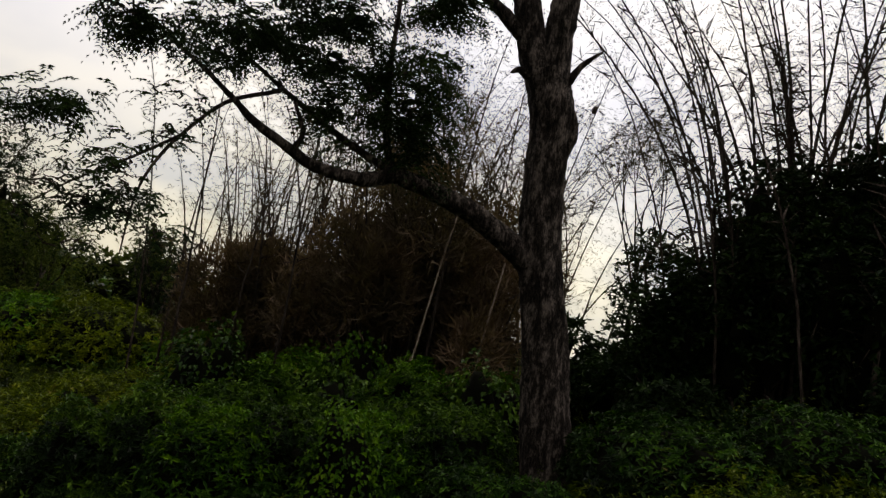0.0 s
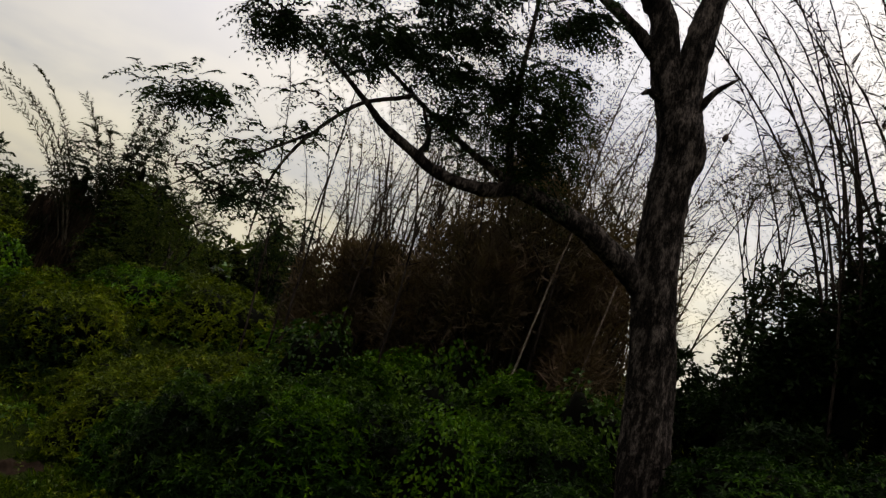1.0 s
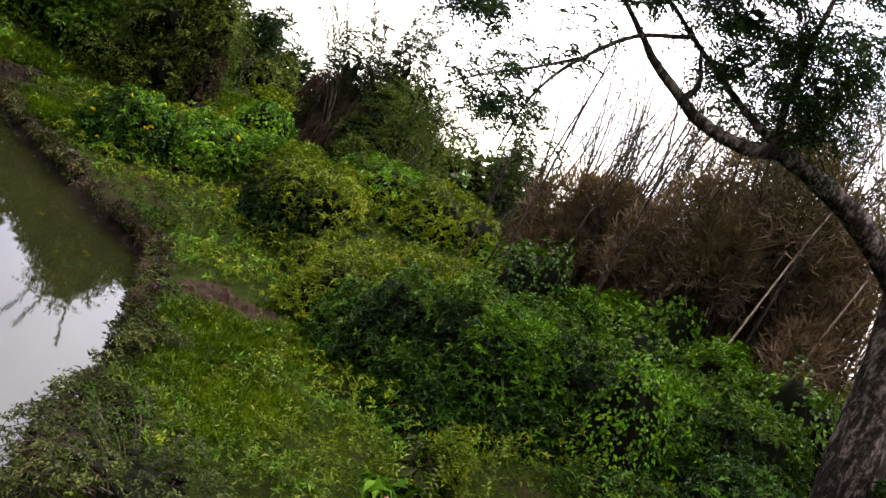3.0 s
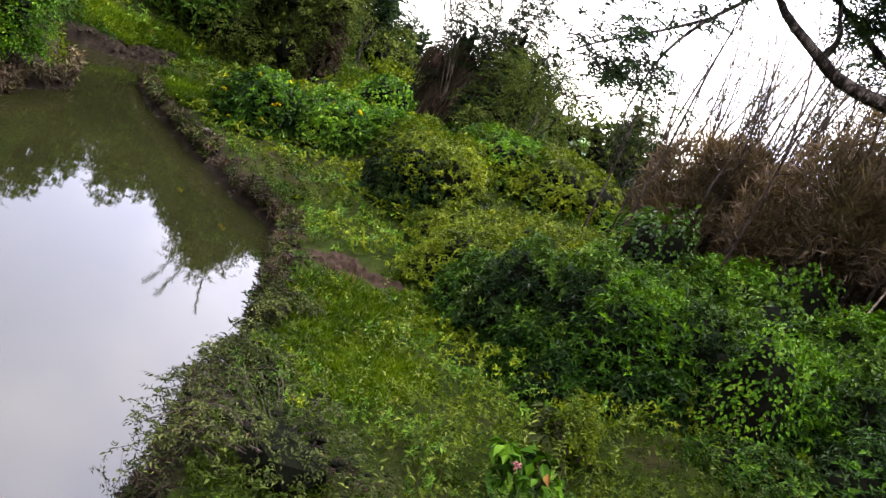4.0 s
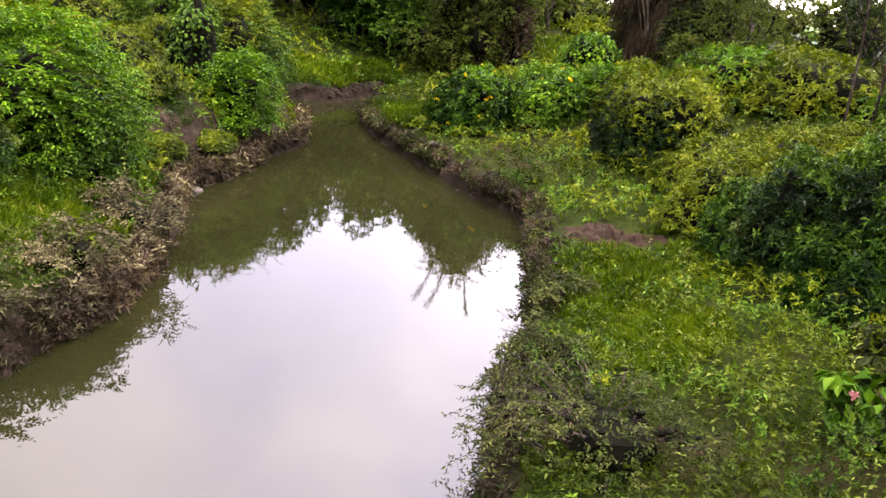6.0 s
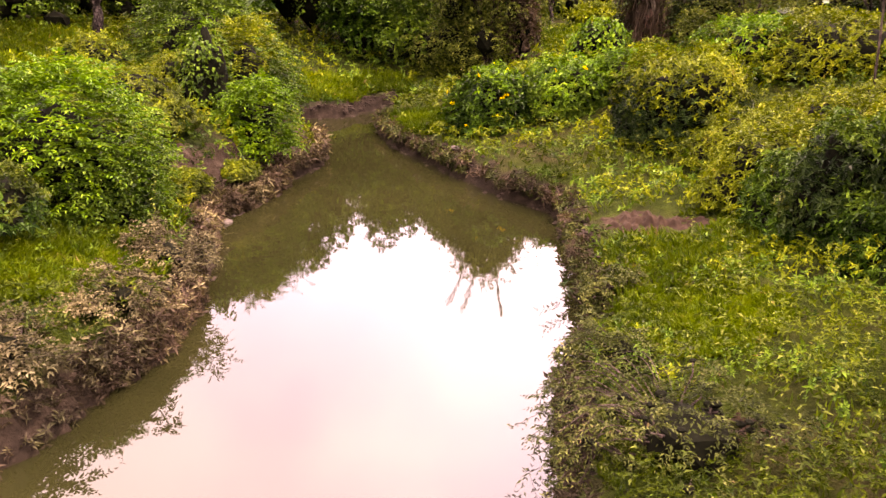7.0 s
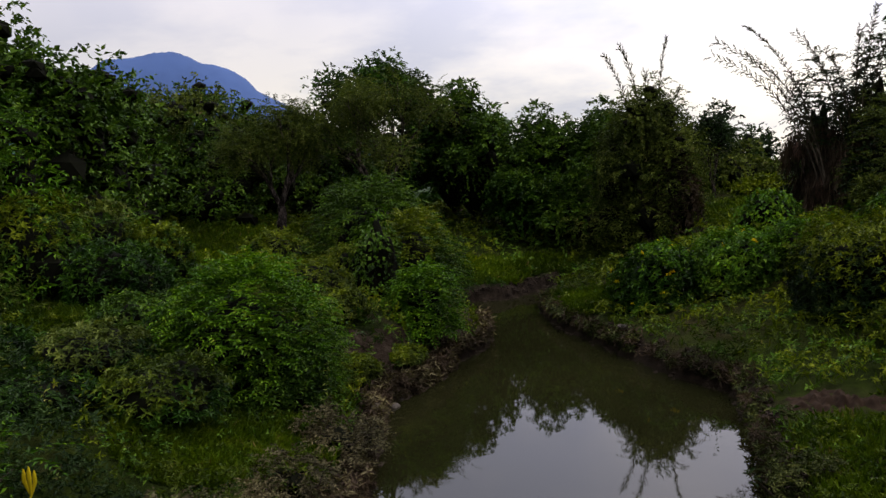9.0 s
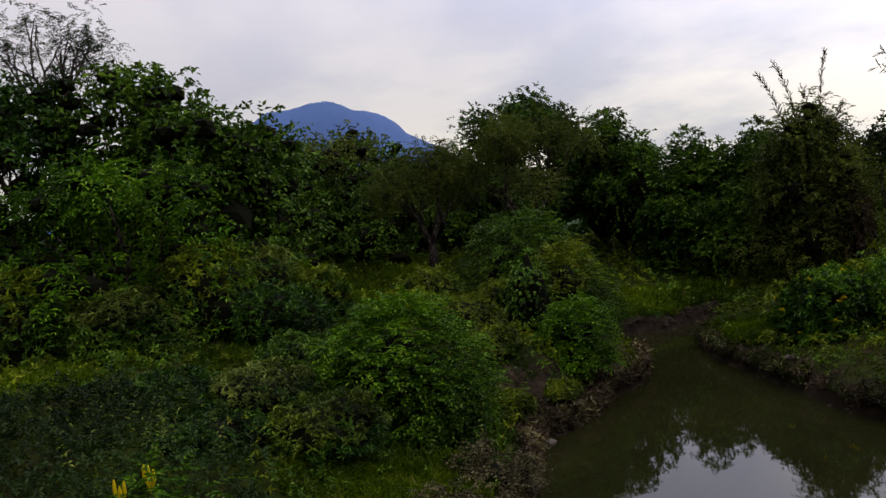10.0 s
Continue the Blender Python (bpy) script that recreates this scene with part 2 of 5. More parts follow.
LEAF_TWIG = leaf_material("leaf_withered", (0.018, 0.014, 0.008), (0.070, 0.060, 0.034), (0.200, 0.180, 0.110), 0.12, 0.7)
LEAF_GREY = leaf_material("leaf_grey_green", (0.008, 0.012, 0.003), (0.032, 0.044, 0.010), (0.115, 0.135, 0.045), 0.12, 0.6, (0.12, 0.085, 0.045))
LEAF_DRY = leaf_material("leaf_dry_brown", (0.12, 0.078, 0.062), (0.195, 0.135, 0.110), (0.30, 0.220, 0.185), 0.45, 0.8)
LEAF_BAMBOO = leaf_material("leaf_bamboo", (0.016, 0.019, 0.010), (0.034, 0.036, 0.019), (0.065, 0.058, 0.036), 0.2, 0.6)
LEAF_HAZE = leaf_material("leaf_brown_haze", (0.09, 0.062, 0.045), (0.14, 0.098, 0.074), (0.21, 0.156, 0.122), 0.45, 0.8)
LEAF_SKIRT = leaf_material("leaf_dead_skirt", (0.022, 0.015, 0.011), (0.045, 0.032, 0.024), (0.085, 0.064, 0.05), 0.15, 0.8)
LEAF_FLAX = leaf_material("leaf_flame", (0.60, 0.42, 0.012), (0.72, 0.54, 0.015), (0.80, 0.62, 0.03), 0.3, 0.6)
GRASS = leaf_material("grass_blades", (0.016, 0.036, 0.001), (0.047, 0.087, 0.0025), (0.084, 0.126, 0.005), 0.2, 0.55, (0.14, 0.11, 0.04))
BARK = bark_material("bark_grey_brown", (0.005, 0.0038, 0.0032), (0.020, 0.0155, 0.0128), (0.115, 0.093, 0.079), 11.0, 0.4, 1.0)
TWIG = bark_material("bark_twig", (0.014, 0.010, 0.008), (0.034, 0.025, 0.020), (0.07, 0.054, 0.043), 14)
CULM = bark_material("bamboo_culm", (0.020, 0.018, 0.013), (0.045, 0.037, 0.025), (0.085, 0.07, 0.05), 5)
STRAW = bark_material("bark_straw", (0.16, 0.12, 0.085), (0.26, 0.2, 0.15), (0.36, 0.3, 0.23), 10)
MUD = plain_material("dry_mud", (0.015, 0.0092, 0.0056), 0.95, 0.45, 9.0)
WET_MUD = plain_material("wet_mud", (0.016, 0.0115, 0.0085), 0.9, 0.5, 14.0)
STONE = plain_material("grey_stone", (0.045, 0.038, 0.032), 0.85, 0.45, 6.0)
# near-black colour for cores that stand for the shade inside foliage
CORE_SHADE = plain_material("core_shade", (0.0028, 0.0032, 0.0014), 1.0, 0.4, 8.0)
DRY_LITTER = plain_material("inner_dry_litter", (0.07, 0.042, 0.030), 1.0, 0.4, 8.0)
PETAL = plain_material("dusty_pink_petal", (0.20, 0.075, 0.07), 0.7, 0.25, 30.0)
OCHRE = plain_material("ochre_dead_leaf", (0.22, 0.11, 0.03), 0.8, 0.35, 25.0)
# the blue haze of distance is put into the hill's own colour
HILL = plain_material("hazed_hill", (0.038, 0.068, 0.150), 1.0, 0.15, 0.004)


# ---- the lie of the land ----
# the creek's two edges, from behind the camera to where it turns out of sight
LEFT_EDGE = np.array([(-5.5, -14), (-6.6, -5), (-6.9, 0), (-8.1, 2.4), (-8.7, 3.4), (-9.6, 4.25), (-11.7, 5.7), (-13.1, 6.7), (-13.3, 7.3), (-13.85, 8.3), (-14.8, 9.4), (-15.6, 10.9), (-17.5, 12.3), (-19.4, 12.7), (-21.6, 12.4), (-23.4, 12.9)])
RIGHT_EDGE = np.array([(-1.0, -14), (-1.6, -4), (-2.2, 1), (-3.5, 3.7), (-4.1, 4.5), (-4.9, 5.5), (-5.75, 7.25), (-6.9, 8.5), (-7.85, 9.7), (-9.2, 11.15), (-10.75, 11.45), (-12.85, 12.25), (-14.4, 12.85), (-15.95, 13.5), (-17.8, 14.65), (-18.9, 15.5), (-20.2, 17.1), (-21.0, 18.6), (-21.7, 18.4), (-21.1, 16.8), (-20.7, 15.7), (-21.2, 14.8), (-22.2, 14.0), (-23.4, 12.9)])


def edge_distance(x, y, edge):
    """Distance from points to a polyline."""
    best = np.full(np.shape(x), 1e9)
    for (ax, ay), (bx, by) in zip(edge[:-1], edge[1:]):
        dx, dy = bx - ax, by - ay
        s = np.clip(((x - ax) * dx + (y - ay) * dy) / (dx * dx + dy * dy), 0, 1)
        best = np.minimum(best, np.hypot(x - ax - s * dx, y - ay - s * dy))
    return best


def in_creek(x, y):
    poly = np.concatenate([LEFT_EDGE, RIGHT_EDGE[::-1]])
    inside = np.zeros(np.shape(x), bool)
    for (ax, ay), (bx, by) in zip(poly, np.roll(poly, -1, 0)):
        cross = (ay > y) != (by > y)
        with np.errstate(divide="ignore", invalid="ignore"):
            inside ^= cross & (x < (bx - ax) * (y - ay) / (by - ay) + ax)
    return inside


def wave(x, y, size, seed):
    """Smooth unevenness in -1..1."""
    rng = np.random.RandomState(seed)
    total = np.zeros(np.shape(x))
    for _ in range(6):
        a, p, k = rng.uniform(0, 6.283), rng.uniform(0, 6.283), rng.uniform(0.6, 1.7) * 6.283 / size
        total = total + np.sin(k * (x * np.cos(a) + y * np.sin(a)) + p)
    return total / 3.5


def height(x, y):
    """The ground above the water."""
    x, y = np.asarray(x, float), np.asarray(y, float)
    dl, dr = edge_distance(x, y, LEFT_EDGE), edge_distance(x, y, RIGHT_EDGE)
    wob = 0.12 * wave(x, y, 1.6, 3) + 0.06 * wave(x, y, 0.6, 4)
    low = np.interp(dl + wob + 0.09, [0, 0.14, 0.4, 1.4, 2.6, 6, 12, 40], [-0.04, 0.30, 0.46, 0.70, 1.25, 1.75, 2.0, 2.1])
    steep = np.interp(dl + wob + 0.09, [0, 0.14, 0.35, 0.9, 1.6, 3.0, 6, 12, 40], [-0.04, 0.22, 0.42, 1.0, 1.4, 1.6, 1.8, 2.0, 2.1])
    cut = np.clip((y - 4.6) / 1.6, 0, 1) * np.clip((12.5 - y) / 2, 0, 1)
    left = low * (1 - cut) + steep * cut
    right = np.interp(dr + wob + 0.06, [0, 0.12, 0.35, 1.5, 3.0, 4.5, 7, 10, 14, 40], [-0.04, 0.30, 0.44, 0.62, 0.95, 1.5, 1.95, 2.2, 2.35, 2.4])
    land = np.where(dl < dr, left, right)
    land = land + np.clip(np.minimum(dl, dr) / 6, 0, 1) * (0.18 * wave(x, y, 9, 5) + 0.10 * wave(x, y, 3.1, 6)) + 0.03 * wave(x, y, 0.9, 7) * np.clip(np.minimum(dl, dr), 0, 1)
    land = land + np.clip(1 - np.minimum(dl, dr) / 0.9, 0, 1) * (0.06 * wave(x, y, 0.5, 8) + 0.04 * wave(x, y, 0.33, 10)) * (np.minimum(dl, dr) > 0.05)
    # the meadow on the opposite side rises gently
    land = land + np.where(dl < dr, 0.75 * np.clip((dl - 5) / 24, 0, 1), 0)
    land = land + np.where(dl < dr, 0.9 * np.clip((-x - 22) / 9, 0, 1) * np.clip(dl / 5, 0, 1), 0)
    # the bank climbs behind the tree
    land = land + 0.9 * np.clip((x - 0.4) / 3.5, 0, 1) * np.clip((y - 2) / 4, 0, 1)
    # the raised roadside from which the creek is seen
    road = np.interp(np.hypot(x + 0.2, (y + 1.2) / 0.9), [0, 0.9, 1.7, 2.3, 2.9], [2.45, 2.4, 1.6, 0.6, -1])
    bed = -0.5 * np.clip(np.minimum(dl, dr) / 1.2, 0, 1) - 0.05
    return np.maximum(np.where(in_creek(x, y), bed, land), road)


# ---- mesh helpers ----
def mesh_from(name, verts, faces, smooth=False):
    """A mesh from arrays; faces all of one size."""
    me = bpy.data.meshes.new(name)
    verts, faces = np.asarray(verts, np.float32), np.asarray(faces, np.int32)
    k = faces.shape[1]
    me.vertices.add(len(verts))
    me.vertices.foreach_set("co", verts.ravel())
    me.loops.add(faces.size)
    me.loops.foreach_set("vertex_index", faces.ravel())
    me.polygons.add(len(faces))
    me.polygons.foreach_set("loop_start", np.arange(0, faces.size, k, dtype=np.int32))
    me.polygons.foreach_set("use_smooth", np.full(len(faces), smooth))
    me.update(calc_edges=True)
    me.validate()
    return me


def add_part(name, geometry, material, parent=None, label="", kind="", smooth=False):
    """Links geometry (verts, faces) as one mesh under a thing or a part."""
    me = mesh_from(name, *geometry, smooth)
    me.materials.append(material)
    ob = new(name, me)
    if parent is not None:
        ob.parent = parent
    return tagged(ob, label, "", "", kind)


def thing(name, label, category, group="", where=(0, 0, 0)):
    ob = new(name)
    ob.empty_display_size = 0.3
    ob.location = where
    return tagged(ob, label, category, group)


def unit(v):
    return v / np.maximum(np.linalg.norm(v, axis=-1, keepdims=True), 1e-9)


def joined(parts):
    verts, faces, n = [], [], 0
    for v, f in parts:
        verts.append(v)
        faces.append(f + n)
        n += len(v)
    return np.concatenate(verts), np.concatenate(faces)


def kites(base, way, up, length, width, fold=0.25, droop=0.15):
    """Leaves: a folded blade of two triangles each, from base along way, face towards up."""
    way = unit(way)
    side = unit(np.cross(way, up))
    face = unit(np.cross(side, way))
    length, width = np.broadcast_to(length, len(base))[:, None], np.broadcast_to(width, len(base))[:, None]
    mid = base + way * length * 0.42
    a = mid + side * width * 0.5 + face * width * fold
    b = mid - side * width * 0.5 + face * width * fold
    tip = base + way * length - face * length * droop
    verts = np.stack([base, a, tip, b], 1).reshape(-1, 3)
    i = np.arange(len(base))[:, None] * 4
    faces = np.concatenate([i + [0, 1, 2], i + [0, 2, 3]], 1).reshape(-1, 3)
    return verts, faces


def fronds(rng, base, way, length, pairs, leaf, width, sag=0.5, splay=0.9, jitter=0.25):
    """Compound leaves: pairs of leaflets along a sagging rib, and one at its tip."""
    n = len(base)
    way = unit(way)
    side = unit(np.cross(way, np.array([0, 0, 1.0]) + rng.normal(0, 0.15, (n, 3))))
    up = unit(np.cross(side, way))
    length = np.broadcast_to(length, n)
    bases, ways, ups, lens = [], [], [], []
    for k in range(pairs + 1):
        s = (k + 0.6) / (pairs + 0.6)
        at = base + way * (length * s)[:, None] - np.array([0, 0, 1.0]) * (length * sag * s * s)[:, None]
        run = unit(way - np.array([0, 0, 1.0]) * (2 * sag * s))
        for sign in ((-1, 1) if k < pairs else (0,)):
            bases.append(at)
            ways.append(run * (0.55 if sign else 1) + side * sign * splay + rng.normal(0, jitter, (n, 3)))
            ups.append(up * 0.6 + [0, 0, 0.4] + rng.normal(0, 0.2 + jitter * 1.1, (n, 3)))
            lens.append(leaf * (0.75 + 0.5 * rng.rand(n)) * (1 - 0.35 * s))
    lens = np.concatenate(lens)
    return kites(np.concatenate(bases), np.concatenate(ways), np.concatenate(ups), lens, lens * width)


def tube(path, radii, sides=6, rough=0.0, rng=None, furrow=0.0):
    """A tapering limb along a path of points."""
    path, radii = np.asarray(path, float), np.asarray(radii, float)
    run = unit(np.gradient(path, axis=0))
    ref = np.array([0.31, 0.87, 0.38])
    a = unit(np.cross(run, ref))
    b = np.cross(run, a)
    ang = np.linspace(0, 2 * np.pi, sides, endpoint=False)
    ring = a[:, None] * np.cos(ang)[None, :, None] + b[:, None] * np.sin(ang)[None, :, None]
    r = radii[:, None, None]
    if furrow:
        along = np.cumsum(np.r_[0, np.linalg.norm(np.diff(path, axis=0), axis=1)])[:, None]
        r = r * (1 + furrow * (0.5 * np.sin(5 * ang[None] + 1.3 * along) + 0.35 * np.sin(9 * ang[None] - 2.1 * along + 1) + 0.3 * np.sin(3 * ang[None] + 3.7 * along)))[:, :, None]
    if rough and rng is not None:
        r = r * (1 + rng.normal(0, rough, (len(path), sides, 1)))
    verts = (path[:, None] + ring * r).reshape(-1, 3)
    i, j = np.meshgrid(np.arange(len(path) - 1), np.arange(sides), indexing="ij")
    k = (j + 1) % sides
    q = np.stack([i * sides + j, i * sides + k, (i + 1) * sides + k, (i + 1) * sides + j], -1).reshape(-1, 4)
    faces = np.concatenate([q[:, [0, 1, 2]], q[:, [0, 2, 3]]])
    return verts, faces


def smooth_path(points, steps=6):
    """Catmull-Rom curve through points."""
    p = np.asarray(points, float)
    p = np.concatenate([[2 * p[0] - p[1]], p, [2 * p[-1] - p[-2]]])
    out = []
    for k in range(1, len(p) - 2):
        for s in np.arange(steps) / steps:
            out.append(0.5 * (2 * p[k] + (p[k + 1] - p[k - 1]) * s + (2 * p[k - 1] - 5 * p[k] + 4 * p[k + 1] - p[k + 2]) * s * s + (3 * p[k] - p[k - 1] - 3 * p[k + 1] + p[k + 2]) * s ** 3))
    return np.array(out + [p[-2]])


def wander(rng, start, end, steps, bend):
    """A slightly crooked path between two points."""
    s = np.linspace(0, 1, steps + 1)[:, None]
    p = np.asarray(start) * (1 - s) + np.asarray(end) * s
    off = np.cumsum(rng.normal(0, bend, (steps + 1, 3)), 0)
    off = off - s * off[-1]
    off[0] = 0
    return p + off


def ball(rng, n, low=-0.25):
    """Random directions, none steeper down than low."""
    z = rng.uniform(low, 1, n)
    a = rng.uniform(0, 2 * np.pi, n)
    r = np.sqrt(1 - z * z)
    return np.stack([r * np.cos(a), r * np.sin(a), z], 1)


def lumps_of(rng, n, rx, ry, h):
    """Centres and sizes of the lobes that make up a crown standing on z = 0."""
    d = ball(rng, n, -0.1)
    s = rng.uniform(0.3, 0.95, n)[:, None]
    c = d * s * np.array([rx, ry, h * 0.66]) + [0, 0, h * 0.30]
    size = rng.uniform(0.16, 0.30, n) + 0.16 * (0.95 - s[:, 0])
    return c, size


def crown(rng, c, size, rx, ry, h, n, leaf, kind, out=0.5):
    """Leaves or fronds over the lobes of a crown."""
    pick = rng.randint(0, len(c), n)
    low = -0.1 if kind in ("fan", "tuft", "vine") else -0.55
    d = ball(rng, n, low)
    deep = rng.uniform(0.5, 1.08, n) ** (0.35 if low > -0.3 else 0.6)
    at = c[pick] + d * (size[pick] * deep)[:, None] * np.array([rx, ry, h * 0.72])
    at[:, 2] = np.maximum(at[:, 2], 0.03)
    way = d * [1, 1, 0.45] * out + rng.normal(0, 0.4, (n, 3)) * [1, 1, 0.5] + [0, 0, 0.12]
    if kind == "frond":
        return fronds(rng, at, way, leaf * 3.4 * rng.uniform(0.7, 1.2, n), 5, leaf, 0.40, 0.35)
    if kind == "fan":
        return fronds(rng, at, d * [1, 1, 0.25] * 0.8 + rng.normal(0, 0.35, (n, 3)) * [1, 1, 0.35] + [0, 0, 0.22], leaf * 5.2 * rng.uniform(0.7, 1.2, n), 7, leaf, 0.34, 0.42, 1.0, 0.12)
    if kind == "fine":
        return fronds(rng, at, way, leaf * 5.0 * rng.uniform(0.7, 1.2, n), 7, leaf, 0.3, 0.3)
    if kind == "tuft":
        return fronds(rng, at, way, leaf * 1.6 * rng.uniform(0.7, 1.2, n), 2, leaf, 0.55, 0.25, 0.8, 0.45)
    if kind == "straw":
        length = leaf * rng.uniform(0.6, 1.4, n)
        return kites(at, d * [0.3, 0.3, 0] + rng.normal(0, 0.16, (n, 3)) - [0, 0, 0.9], d + rng.normal(0, 0.4, (n, 3)), length, 0.011, 0.1, 0.1)
    if kind == "hay":
        length = leaf * rng.uniform(0.5, 1.5, n)
        return kites(at, d * 0.5 + rng.normal(0, 0.45, (n, 3)) + [0, 0, 0.3], d + rng.normal(0, 0.4, (n, 3)), length, 0.0048, 0.1, 0.2)
    if kind == "vine":
        length = leaf * rng.uniform(0.7, 1.3, n)
        return kites(at, way * [1, 1, 0.4] - [0, 0, 0.45], d + [0, 0, 0.5] + rng.normal(0, 0.3, (n, 3)), length, length * 0.62)
    length = leaf * rng.uniform(0.6, 1.3, n)
    return kites(at, way, d * 0.5 + [0, 0, 0.9] + rng.normal(0, 0.3, (n, 3)), length, length * 0.45)


def ico(cuts=1):
    bm = bmesh.new()
    bmesh.ops.create_icosphere(bm, subdivisions=cuts, radius=1.0)
    v = np.array([p.co[:] for p in bm.verts])
    f = np.array([[p.index for p in q.verts] for q in bm.faces])
    bm.free()
    return v, f


ICO, BALL = ico(), ico(4)


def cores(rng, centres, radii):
    """Ragged lumps: filler cores for the shade inside a crown, and clods of mud."""
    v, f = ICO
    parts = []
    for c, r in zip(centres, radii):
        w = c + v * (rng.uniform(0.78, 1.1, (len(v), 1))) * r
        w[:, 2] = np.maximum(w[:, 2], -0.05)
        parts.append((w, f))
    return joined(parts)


def hang(rng, c, size, rx, ry, h, n, leaf):
    """Leafy strands that hang down the sides of a vine-covered crown."""
    pick = rng.randint(0, len(c), n)
    a = rng.uniform(0, 2 * np.pi, n)
    at = c[pick] + np.stack([np.cos(a) * rx, np.sin(a) * ry, np.zeros(n)], 1) * size[pick][:, None] * 1.02
    parts = []
    long = rng.uniform(0.5, 1.6, n) * h * 0.22
    for k in range(14):
        p = at - np.array([0, 0, 1.0]) * (long * k / 14)[:, None] + rng.normal(0, 0.03, (n, 3))
        p[:, 2] = np.maximum(p[:, 2], 0.02)
        length = leaf * rng.uniform(0.6, 1.2, n)
        parts.append(kites(p, rng.normal(0, 0.6, (n, 3)) - [0, 0, 0.8], np.stack([np.cos(a), np.sin(a), a * 0 + 0.3], 1), length, length * 0.6))
    return joined(parts)


def ground_at(x, y):
    return float(height(np.array([x]), np.array([y]))[0])


def shrub(name, label, category, x, y, rx, h, n, leaf, kind, material, ry=None, lobes=9, seed=0, group="", stems=7, vines=0, vine_leaf=None, flowers=0, lift=0.0, stem_material=None, core=0.5, top=None, bare=0):
    """A shrub: stems from one root, lobed foliage, and where it has them hanging vines and blossoms."""
    rng = np.random.RandomState(seed + 17)
    ry = ry or rx
    lobes = int(lobes * 1.35)
    root = thing(name, label, category, group, (x, y, ground_at(x, y) - 0.05 + lift))
    c, size = lumps_of(rng, lobes, rx, ry, h)
    n, leaf = (n, leaf) if kind in ('hay', 'straw') else (int(n * 0.88), leaf * 1.3)
    for k in range(min(stems, lobes)):
        p = wander(rng, rng.normal(0, 0.05, 3) * [1, 1, 0], c[k], 6, 0.05 * h)
        add_part("stem", tube(p, np.linspace(0.012 + 0.010 * h, 0.006, 7), 5), stem_material or TWIG, root)
    add_part("foliage", crown(rng, c, size, rx, ry, h, n, leaf, kind), material, root, "", "stuff")
    if top:
        # brighter leaves over the upper side, coloured as if lit from above
        hi = c[:, 2] > np.median(c[:, 2])
        add_part("lit_foliage", crown(rng, c[hi] + [0, 0, 0.10 * h], size[hi], rx, ry, h, int(n * 0.5), leaf * 0.8, "tuft", 0.5), top, root, "", "stuff")
    for k in range(bare):
        a = rng.uniform(2.2, 4.4)
        e = np.array([np.cos(a) * rx * 1.12, np.sin(a) * ry * 1.0, rng.uniform(-0.1, 0.5) * h])
        p = smooth_path([e * 0.3 + [0, 0, 0.3 * h], e * 0.7 + [0, 0, 0.40 * h], e + rng.normal(0, 0.07, 3), e * 1.1 + rng.normal(0, 0.1, 3) - [0, 0, 0.16]], 5)
        add_part("bare_twig", tube(p, np.linspace(0.0045, 0.0015, len(p)), 4), TWIG, root)
        add_part("leaf_spray", fronds(rng, p[6:], rng.normal(0, 1, (len(p) - 6, 3)), 0.08, 2, leaf, 0.35), material, root, "", "stuff")
    # filler cores; the near-black ones paint in the shade between leaves
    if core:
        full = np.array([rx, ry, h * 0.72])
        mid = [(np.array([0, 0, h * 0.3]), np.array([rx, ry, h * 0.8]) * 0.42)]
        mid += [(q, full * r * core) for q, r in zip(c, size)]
        add_part("filler_core", cores(rng, *zip(*mid)), DRY_LITTER if kind in ("straw", "hay") else CORE_SHADE, root, "", "stuff")
    if vines:
        add_part("vine", hang(rng, c, size, rx, ry, h, vines, vine_leaf or leaf), material, root, "", "stuff")
    if flowers:
        pick = rng.randint(0, lobes, flowers)
        d = ball(rng, flowers, 0.15)
        at = c[pick] + d * size[pick][:, None] * np.array([rx, ry, h * 0.72]) * 1.08
        for k in range(flowers):
            add_part("flower", fronds(rng, at[k:k + 1], d[k:k + 1] + [[0, 0, 1.2]], 0.06, 4, 0.12, 0.5, 0.0, 1.3), LEAF_FLAX, root)
    return root


def whorls(rng, at, axis, leaf, k=6, width=0.42, open_=0.35):
    """Sprigs: k leaves set round a short stem."""
    n = len(at)
    axis = unit(axis)
    a = unit(np.cross(axis, rng.normal(0, 1, (n, 3))))
    b = np.cross(axis, a)
    leaf = np.broadcast_to(leaf, n)
    turn = rng.uniform(0, 2 * np.pi, n)
    bases, ways, ups, lens = [], [], [], []
    for j in range(k):
        g = turn + 2.4 * j
        out = a * np.cos(g)[:, None] + b * np.sin(g)[:, None]
        rise = open_ * (0.3 + 1.1 * j / k)
        bases.append(at + axis * (leaf * 0.55 * j / k)[:, None])
        ways.append(out + axis * rise + rng.normal(0, 0.22, (n, 3)))
        ups.append(axis - out * 0.3 + rng.normal(0, 0.18, (n, 3)))
        lens.append(leaf * rng.uniform(0.65, 1.25, n))
    lens = np.concatenate(lens)
    return kites(np.concatenate(bases), np.concatenate(ways), np.concatenate(ups), lens, lens * width, 0.18, 0.22)


def bulge(d, bumps):
    """How far the lobed surface of a mound swells out along directions d."""
    r = np.full(len(d), 0.74)
    for c, w, h in bumps:
        q = d @ c
        r = np.maximum(r, 0.74 + h * np.sqrt(np.clip((q - w) / (1 - w), 0, 1)))
    return r + 0.05 * np.sin(7 * d[:, 0] + 5 * d[:, 2]) * np.sin(6 * d[:, 1] - 4 * d[:, 2])


